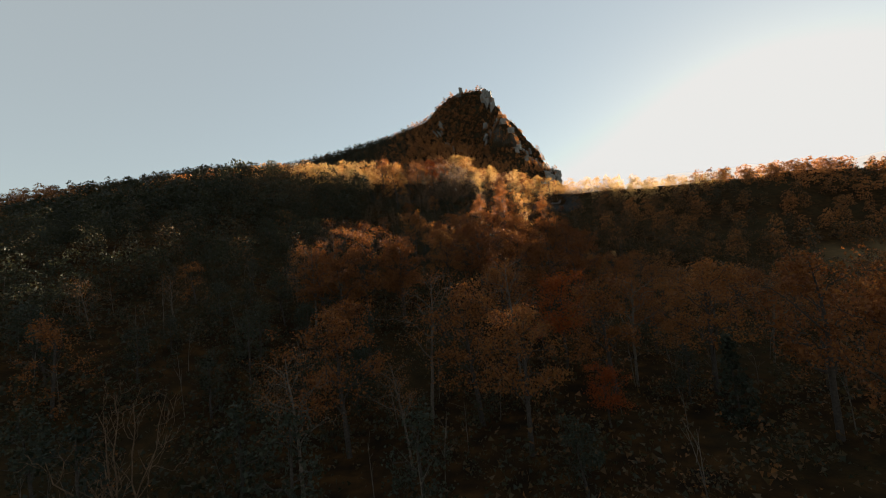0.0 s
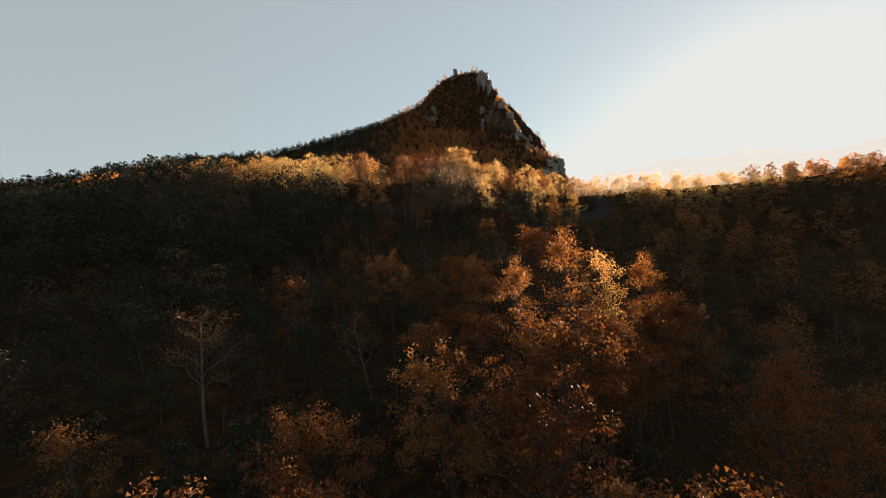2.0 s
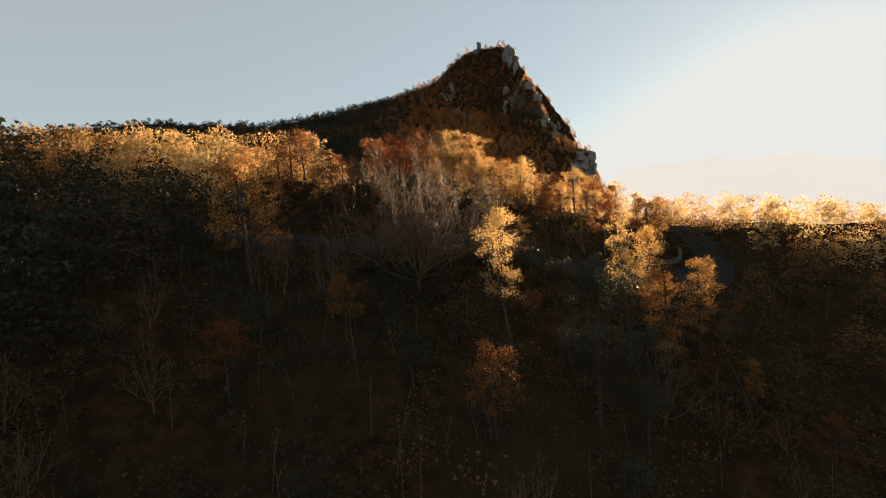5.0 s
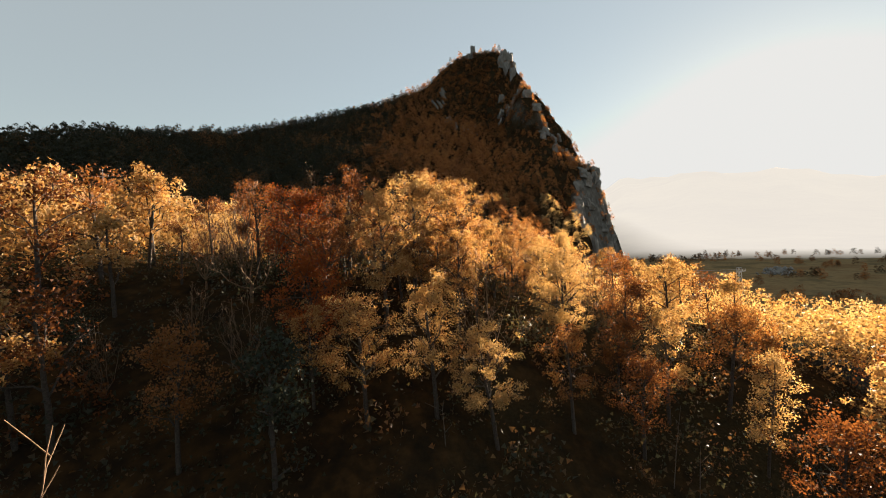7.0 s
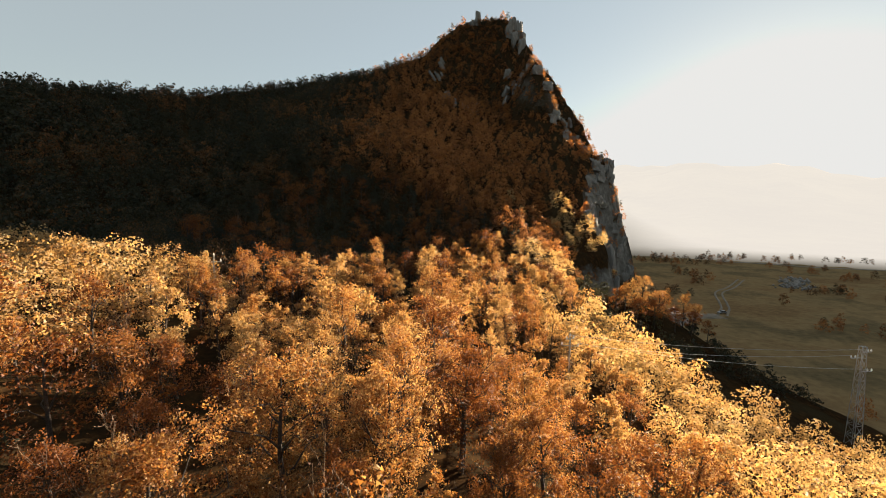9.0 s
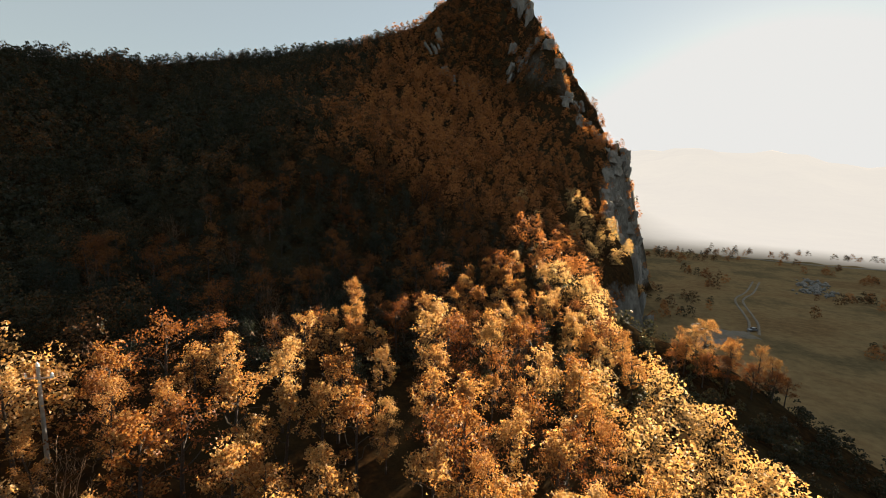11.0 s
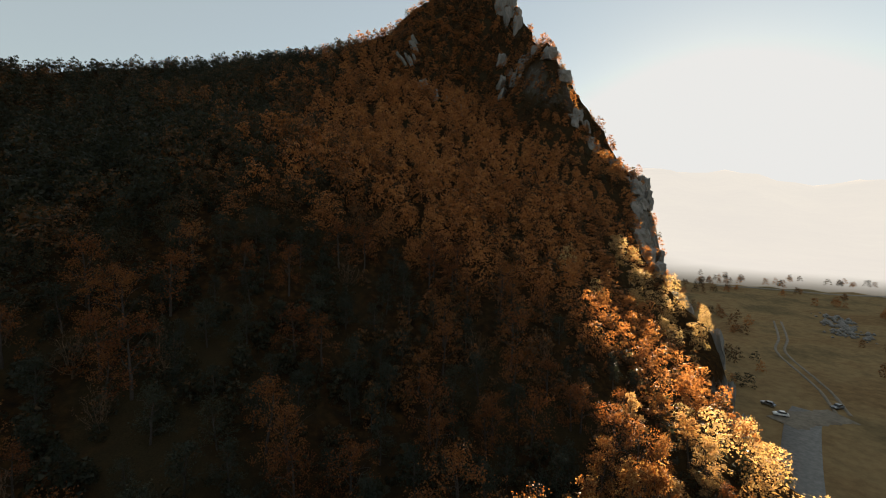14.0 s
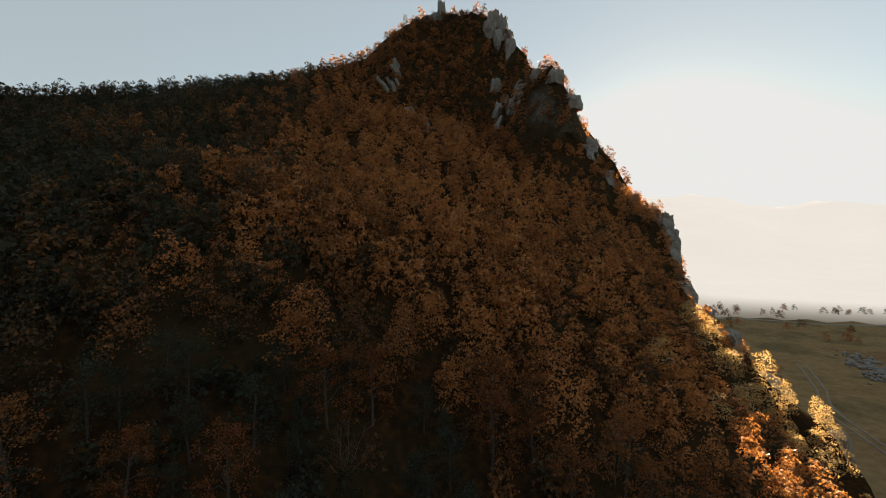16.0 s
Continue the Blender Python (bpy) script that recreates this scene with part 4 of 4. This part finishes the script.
# tall scrub along the lower edge of the hill road
rows = []
for i in range(90):
    x = r.uniform(-32, 33)
    rows.append((x, r.uniform(107.5, 112.4) + max(0, x - 14) * .3, 0, r.uniform(.16, .34), r.uniform(0, .6), 0))
woods("roadside_scrub", [(x, y, float(ground_z(x, y)) - .3, s, k, d) for x, y, _, s, k, d in rows], NEAR_CROWNS, "tall brown scrub along the edge of the hill road", 7)

# ---- rocks ----


def slab(seed, w, d, h, cuts=4):
    bm = bmesh.new()
    bmesh.ops.create_cube(bm, size=1)
    bmesh.ops.subdivide_edges(bm, edges=bm.edges[:], cuts=cuts, use_grid_fill=True)
    off = Vector((seed * 7.3, seed * 3.1, seed * 1.7))
    for vert in bm.verts:
        c = vert.co.copy()
        t = 1 - 0.32 * max(0, c.z + 0.5) ** 2
        vert.co = Vector((c.x * w * t, c.y * d * t, (c.z + 0.5) * h))
        j = noise.noise_vector(vert.co * (1.6 / max(w, d)) + off)
        k = noise.noise_vector(vert.co * (5.0 / max(w, d)) + off)
        vert.co += Vector((j.x * w * .22, j.y * d * .22, j.z * h * .10)) + Vector((k.x * w * .09, k.y * d * .09, k.z * h * .04))
        if c.z > 0.4:
            vert.co.z += h * 0.22 * noise.noise(Vector((c.x * 2.2 + seed, c.y * 2.2, seed)))
    me = bpy.data.meshes.new("slab")
    bm.to_mesh(me)
    bm.free()
    me.materials.append(rock)
    return me


SLABS = [slab(i, 1, 1, 1) for i in range(9)]


def outcrop(name, x, y, label, pieces):
    """pieces: dx, dy, dz, width, depth, height, lean x, lean y (degrees), turn"""
    z = float(ground_z(x, y))
    top = new(name)
    top.location = (x, y, z)
    for i, (dx, dy, dz, w, d, h, lx, ly, turn) in enumerate(pieces):
        ob = part("slab", SLABS[(i * 5 + int(abs(x))) % 9], top)
        ob.matrix_basis = Matrix.LocRotScale((dx, dy, float(ground_z(x + dx, y + dy)) - z + dz), Euler((radians(lx), radians(ly), radians(turn))), Vector((w, d, h)))
    return tagged(top, label, "rock", group="rocks of the mountain")


q = random.Random(3)
outcrop("summit_crag", 46, 490, "jagged grey limestone spikes on the mountain top", [(-1.5, 0, -3, 4.6, 3.5, 16, 2, -4, 10), (2.4, .5, -3, 4.6, 3.6, 13.5, 0, 6, 40), (5, .5, -3, 5, 4, 11, 0, 8, 70), (-5, 0, -3, 4.5, 4, 8.5, 0, -8, 20), (9, 0, -3, 6, 4, 9, 0, 5, 130), (-10, 1, -3, 6, 4, 6.5, 0, -6, 160)])
outcrop("tower_crag", 69, 470, "tall split limestone tower beside the mountain top", [(0, 0, -7, 6, 5, 15, 3, -3, 15), (3.8, -2, -7, 5.5, 5, 14.5, 2, 2, 60), (-4.2, 1, -8, 5.5, 4.5, 13, 4, -5, 100), (6.5, -6, -8, 5, 5, 14, 0, 4, 140), (1, -5, -8, 5.5, 4.5, 12.5, 6, 0, 200), (4, -10, -9, 5.5, 5, 13, 6, 4, 20)])
outcrop("shoulder_crag", 80, 406, "rounded limestone shoulder on the steep ridge", [(0, 0, -4, 7, 5, 5.5, 4, 6, 15), (5, -5, -5, 6, 5, 6, 3, 6, 70), (-6, 3, -4, 6, 5, 5.5, 8, 0, 30), (9, -9, -5, 6, 5, 6.5, 4, 8, 120), (1, -9, -4, 6, 5, 5.5, 8, 4, 50)])
outcrop("slanting_slabs", 12, 461, "slanting pale limestone slabs among bushes", [(q.uniform(-6, 6), q.uniform(-8, 5), -1.5, q.uniform(1.2, 2.6), q.uniform(1, 1.8), q.uniform(3.5, 6.5), 15, -28 + q.uniform(-8, 8), q.uniform(-20, 20)) for _ in range(11)])
outcrop("pale_boulder", 20, 440, "pale limestone boulder on the wooded slope", [(0, 0, -1.5, 4.5, 3.5, 6.5, 10, -22, 10), (-4, 0, -1, 2, 1.6, 3.4, 8, -20, 60), (3, -3, -1.5, 2.6, 2, 4.5, 10, -26, 20)])
outcrop("small_slabs", 30, 420, "small limestone slabs showing between bushes", [(q.uniform(-8, 8), q.uniform(-14, 12), -1, q.uniform(1, 2.4), q.uniform(1, 2), q.uniform(2.4, 4.4), 10, -20, q.uniform(0, 180)) for _ in range(10)])
for k in range(14):
    x = 62 + k * 4.9
    y = 440 - k * 3.6 + q.uniform(-8, 8)
    outcrop("cliff_rock", x, y, "grey limestone slabs on the steep cliff side", [(q.uniform(-6, 6), q.uniform(-8, 8), -3.5, q.uniform(2.5, 6.0), q.uniform(2, 4.5), q.uniform(4, 7), q.uniform(5, 20), q.uniform(-5, 15), q.uniform(0, 180)) for _ in range(6)])
outcrop("foot_rock", 88, 307, "pale limestone cliff at the foot of the mountain", [(0, 0, -3, 3.4, 3.2, 8.5, 4, 8, 20), (2.5, 3, -3, 3.2, 3, 7, 4, 6, 80), (-2, 6, -2.5, 3.6, 3.2, 9, 2, 4, 130), (2, -5, -3, 3, 3, 6, 0, 8, 10), (-1, 2.5, -3, 2.6, 2.4, 7.5, 5, 2, 60), (1.2, -2.4, -3, 2.4, 2.6, 7, 3, 6, 150)])
for k, (x, y) in enumerate(((90, 328), (91, 340), (92, 352), (95, 364), (100, 375), (107, 386))):
    outcrop("cliff_rock", x, y, "grey limestone slabs on the steep cliff side", [(q.uniform(-4, 3), q.uniform(-6, 6), q.uniform(-5, -2), q.uniform(3.5, 7), q.uniform(3, 6), q.uniform(4, 7), q.uniform(-8, 18), q.uniform(-5, 12), q.uniform(0, 180)) for _ in range(6)])
outcrop("ledge_rock", 84, 336, "pale limestone pillar above the valley trees", [(0, 0, -2, 4.5, 4, 6, 2, -4, 20), (3, 2, -4, 5, 4, 8, 2, 4, 60), (1, -9, -3, 4, 4, 6, 2, 4, 90)])

# ---- power line ----
concrete, nt, b = material("concrete", 0.85, 0.25)
f = noise_tex(nt, 3.0, 8)
nt.links.new(ramp(nt, f, ((0.3, (0.22, 0.21, 0.19)), (0.7, (0.38, 0.36, 0.33)))), b.inputs["Base Color"])
steel, nt, b = material("galvanised_steel", 0.5, 0.5)
b.inputs["Metallic"].default_value = 0.8
nt.links.new(ramp(nt, noise_tex(nt, 8.0), ((0.3, (0.30, 0.31, 0.32)), (0.7, (0.48, 0.49, 0.50)))), b.inputs["Base Color"])
glassy, nt, b = material("insulator_glass", 0.15, 0.8)
nt.links.new(ramp(nt, noise_tex(nt, 5.0), ((0.3, (0.70, 0.72, 0.70)), (0.7, (0.86, 0.87, 0.84)))), b.inputs["Base Color"])


def rod(a, c, r0, r1=None, sides=6):
    return tube([a, (np.array(a) + np.array(c)) / 2, c], [r0, ((r0 + (r1 or r0)) / 2), r1 or r0], sides)


def insulator(parent, x, y, z, up=0.42):
    zs = np.array([0, .06, .07, .16, .17, .26, .27, .36, .42]) / .42 * up
    rs = np.array([.03, .03, .13, .12, .05, .12, .11, .04, .03])
    part("insulator", mesh("insulator", *tube(np.stack([x + zs * 0, y + zs * 0, z + zs], -1), rs, 8), glassy, True), parent, "white glass insulator")


def utility_pole(x, y, top_z, arms, turn, label):
    z = float(ground_z(x, y))
    h = top_z - z
    top = new("utility_pole")
    part("shaft", mesh("shaft", *rod((0, 0, -1), (0, 0, h), 0.17, 0.11, 8), concrete, True), top)
    for dz, reach, turned in arms:
        c, s = math.cos(radians(turned)), math.sin(radians(turned))
        arm = part("crossarm", mesh("crossarm", *rod((-reach * c, -reach * s, h - dz), (reach * c, reach * s, h - dz), 0.06, 0.06, 4), steel), top)
        for e in (-.92, .92):
            insulator(arm, reach * c * e, reach * s * e, h - dz + .05)
    insulator(top, 0, 0, h)
    top.matrix_basis = Matrix.LocRotScale((x, y, z), Euler((0, 0, radians(turn))), None)
    return tagged(top, label, "utility pole", group="poles of the power line")


def lattice_pylon(x, y, top_z, turn):
    z = float(ground_z(x, y))
    h = top_z - z
    top = new("lattice_pylon")
    w0, w1 = 0.75, 0.32
    legs = [(-1, -1), (1, -1), (1, 1), (-1, 1)]
    at = lambda i, f: (legs[i % 4][0] * (w0 + (w1 - w0) * f), legs[i % 4][1] * (w0 + (w1 - w0) * f), f * h)  # noqa: E731
    for i in range(4):
        part("leg", mesh("leg", *rod((legs[i][0] * w0, legs[i][1] * w0, -1), at(i, 1), 0.06, 0.05, 4), steel), top)
    for k in range(9):
        bits = []
        for i in range(4):
            f0, f1 = k / 9, (k + 1) / 9
            bits += [rod(at(i, f0), at(i + 1, f1), 0.03, 0.03, 4), rod(at(i, f1), at(i + 1, f1), 0.03, 0.03, 4)]
        part("bracing", mesh("bracing", *joined(bits), steel), top)
    for dz, lo, hi in ((0.9, 0.1, 1.5), (1.8, -1.9, 0.1), (4.0, 0.1, 1.9)):
        arm = part("arm", mesh("arm", *rod((lo, 0, h - dz), (hi, 0, h - dz), 0.07, 0.06, 4), steel), top)
        e = hi if hi > 1 else lo
        for k in (1.0, 0.62):
            insulator(arm, e * k, 0, h - dz + .05)
    part("cap_plate", mesh("cap_plate", *rod((-.4, 0, h + .03), (.4, 0, h + .03), 0.06, 0.06, 4), steel), top)
    top.matrix_basis = Matrix.LocRotScale((x, y, z), Euler((0, 0, radians(turn))), None)
    return tagged(top, "narrow galvanised lattice pylon with white insulators", "pylon", group="poles of the power line")


utility_pole(30.0, 193.0, 18.7, ((0.35, 0.6, 20), (1.3, 1.15, -15)), 0, "slim concrete pole with two short crossarms and white insulators")
utility_pole(-20.8, 198.6, 28.6, ((0.9, 1.0, 8),), 0, "slim concrete pole with one crossarm rising over the trees")
utility_pole(-67.5, 202.0, 43.6, ((1.3, 1.2, 10),), 0, "slim concrete pole with one crossarm rising over the trees")
lattice_pylon(77.6, 199.2, 15.6, 5)
for k, (za, zb, oa, ob_) in enumerate(((18.9, 15.2, 0.0, 1.4), (17.8, 14.2, -1.0, -1.7), (17.8, 12.0, 1.0, 1.8))):
    u = np.linspace(0, 1, 24)
    wire = np.stack([30 + oa + (77.6 + ob_ - 30 - oa) * u, 193 + 6.2 * u, za + (zb - za) * u - 3.6 * u * (1 - u)], -1)
    tagged(part("power_cable", mesh("power_cable", *tube(wire, np.full(24, 0.022), 4), steel, True)), "thin sagging power cable between the poles", "cable", group="cables of the power line")
# ---- road sign and guard rail ----
white_paint, nt, b = material("white_paint", 0.45, 0.4)
nt.links.new(ramp(nt, noise_tex(nt, 9.0), ((0.3, (0.62, 0.61, 0.58)), (0.7, (0.80, 0.79, 0.76)))), b.inputs["Base Color"])
sign = new("road_sign")
part("post", mesh("post", *rod((0, 0, -.4), (0, 0, 2.2), 0.04, 0.04, 8), steel, True), sign)
bm = bmesh.new()
outer = [bm.verts.new((math.cos(a) * .52, 0, 2.55 + math.sin(a) * .52)) for a in (radians(90), radians(210), radians(330))]
bm.faces.new(outer)
bmesh.ops.solidify(bm, geom=bm.faces[:], thickness=0.03)
bmesh.ops.bevel(bm, geom=bm.edges[:], offset=0.008, segments=1, affect="EDGES")
me = bpy.data.meshes.new("plate")
bm.to_mesh(me)
bm.free()
me.materials.append(white_paint)
part("plate", me, sign, "triangular metal plate with pale face")
sign.matrix_basis = Matrix.LocRotScale((7.0, 112.8, float(ground_z(7.0, 112.8)) - .1), Euler((0, 0, radians(68))), None)
tagged(sign, "triangular road sign on a steel post beside the road", "road sign")

masonry, nt, b = material("dark_masonry", 0.85, 0.2)
nt.links.new(ramp(nt, noise_tex(nt, 3.0, 8), ((0.3, (0.035, 0.030, 0.026)), (0.7, (0.085, 0.075, 0.066)))), b.inputs["Base Color"])


def low_wall(points, thick, tall, label):
    """A low retaining wall with a coping, following the bend of the road."""
    line = along(points, 0.8)
    d = np.gradient(line, axis=0)
    d /= np.linalg.norm(d, axis=1)[:, None]
    side = np.stack([d[:, 1], -d[:, 0]], -1)
    base = ground_z(line[:, 0], line[:, 1])
    top = new("retaining_wall")
    for name, w, z0, z1, mat in (("wall", thick, -0.5, tall, masonry), ("coping", thick + .08, tall, tall + .07, masonry)):
        ring = [np.stack([line[:, 0] + side[:, 0] * w * o / 2, line[:, 1] + side[:, 1] * w * o / 2, base + z], -1) for o, z in ((-1, z0), (1, z0), (1, z1), (-1, z1))]
        v = np.stack(ring, 1).reshape(-1, 3)
        q = [(i * 4 + k, i * 4 + (k + 1) % 4, i * 4 + 4 + (k + 1) % 4, i * 4 + 4 + k) for i in range(len(line) - 1) for k in range(4)]
        q += [(0, 1, 2, 3), tuple(len(v) - 4 + k for k in (3, 2, 1, 0))]
        part(name, mesh(name, v, q, mat), top)
    return tagged(top, label, "retaining wall")


low_wall([(29.8, 120.2), (32.6, 120.8), (35.2, 122.0), (37.2, 123.8), (38.6, 126.4)], 0.35, 0.45, "low dark retaining wall round the bend of the road")

# ---- cars at the turning place ----
glass_dark, nt, b = material("car_glass", 0.1, 0.6)
nt.links.new(ramp(nt, noise_tex(nt, 2.0), ((0.3, (0.02, 0.022, 0.025)), (0.7, (0.035, 0.037, 0.04)))), b.inputs["Base Color"])
rubber, nt, b = material("rubber", 0.85, 0.2)
nt.links.new(ramp(nt, noise_tex(nt, 6.0), ((0.3, (0.02, 0.02, 0.02)), (0.7, (0.04, 0.04, 0.04)))), b.inputs["Base Color"])


def profile_mesh(name, outline, half, mat):
    """A side outline (y, z) swept across the car's width, narrowing a little to the top."""
    n = len(outline)
    v = [(sx * half * (1 - 0.10 * max(0, z - .7)), y, z) for sx in (-1, 1) for y, z in outline]
    bm = bmesh.new()
    vs_ = [bm.verts.new(c) for c in v]
    for i in range(n):
        j = (i + 1) % n
        bm.faces.new((vs_[i], vs_[j], vs_[n + j], vs_[n + i]))
    bm.faces.new(vs_[:n][::-1])
    bm.faces.new(vs_[n:])
    bmesh.ops.recalc_face_normals(bm, faces=bm.faces[:])
    bmesh.ops.bevel(bm, geom=bm.edges[:], offset=0.05, segments=2, affect="EDGES")
    me = bpy.data.meshes.new(name)
    bm.to_mesh(me)
    bm.free()
    me.materials.append(mat)
    return me


def car(x, y, turn, mat, label):
    top = new("car")
    part("body", profile_mesh("body", [(-2.05, .35), (2.05, .35), (2.1, .75), (1.2, .92), (-1.9, .95), (-2.1, .8)], .86, mat), top)
    cabin = part("cabin", profile_mesh("cabin", [(-1.75, .93), (1.0, .93), (.35, 1.42), (-1.2, 1.45)], .78, glass_dark), top)
    part("roof", profile_mesh("roof", [(-1.15, 1.44), (.33, 1.42), (.28, 1.5), (-1.05, 1.52)], .72, mat), top)
    for sx in (-.78, .78):
        for sy in (-1.3, 1.3):
            wheel = part("wheel", mesh("wheel", *tube([(sx - .1, sy, .32), (sx, sy, .32), (sx + .1, sy, .32)], [.32, .33, .32], 12), rubber, True), top)
            part("rim", mesh("rim", *tube([(sx - .11, sy, .32), (sx, sy, .32), (sx + .11, sy, .32)], [.01, .2, .01], 10), steel, True), wheel, "bare metal rim")
    for sx in (-.6, .6):
        part("headlight", mesh("headlight", *tube([(sx, 2.02, .68), (sx, 2.08, .68), (sx, 2.12, .68)], [.10, .11, .02], 8), glassy, True), top, "clear glass headlight")
    top.matrix_basis = Matrix.LocRotScale((x, y, float(ground_z(x, y)) + .2), Euler((0, 0, radians(turn))), None)
    return tagged(top, label, "car", group="cars at the turning place")


car_white = white_paint
car_grey, nt, b = material("car_paint_grey", 0.3, 0.5)
b.inputs["Metallic"].default_value = 0.5
nt.links.new(ramp(nt, noise_tex(nt, 2.0), ((0.3, (0.16, 0.17, 0.18)), (0.7, (0.20, 0.21, 0.22)))), b.inputs["Base Color"])
car(126, 330.5, 60, car_white, "small white car parked at the gravel turning place")
car(150, 333.0, 100, car_grey, "grey car parked beside the dirt track")
car(128.5, 337.5, 20, car_grey, "grey car parked on the field edge")
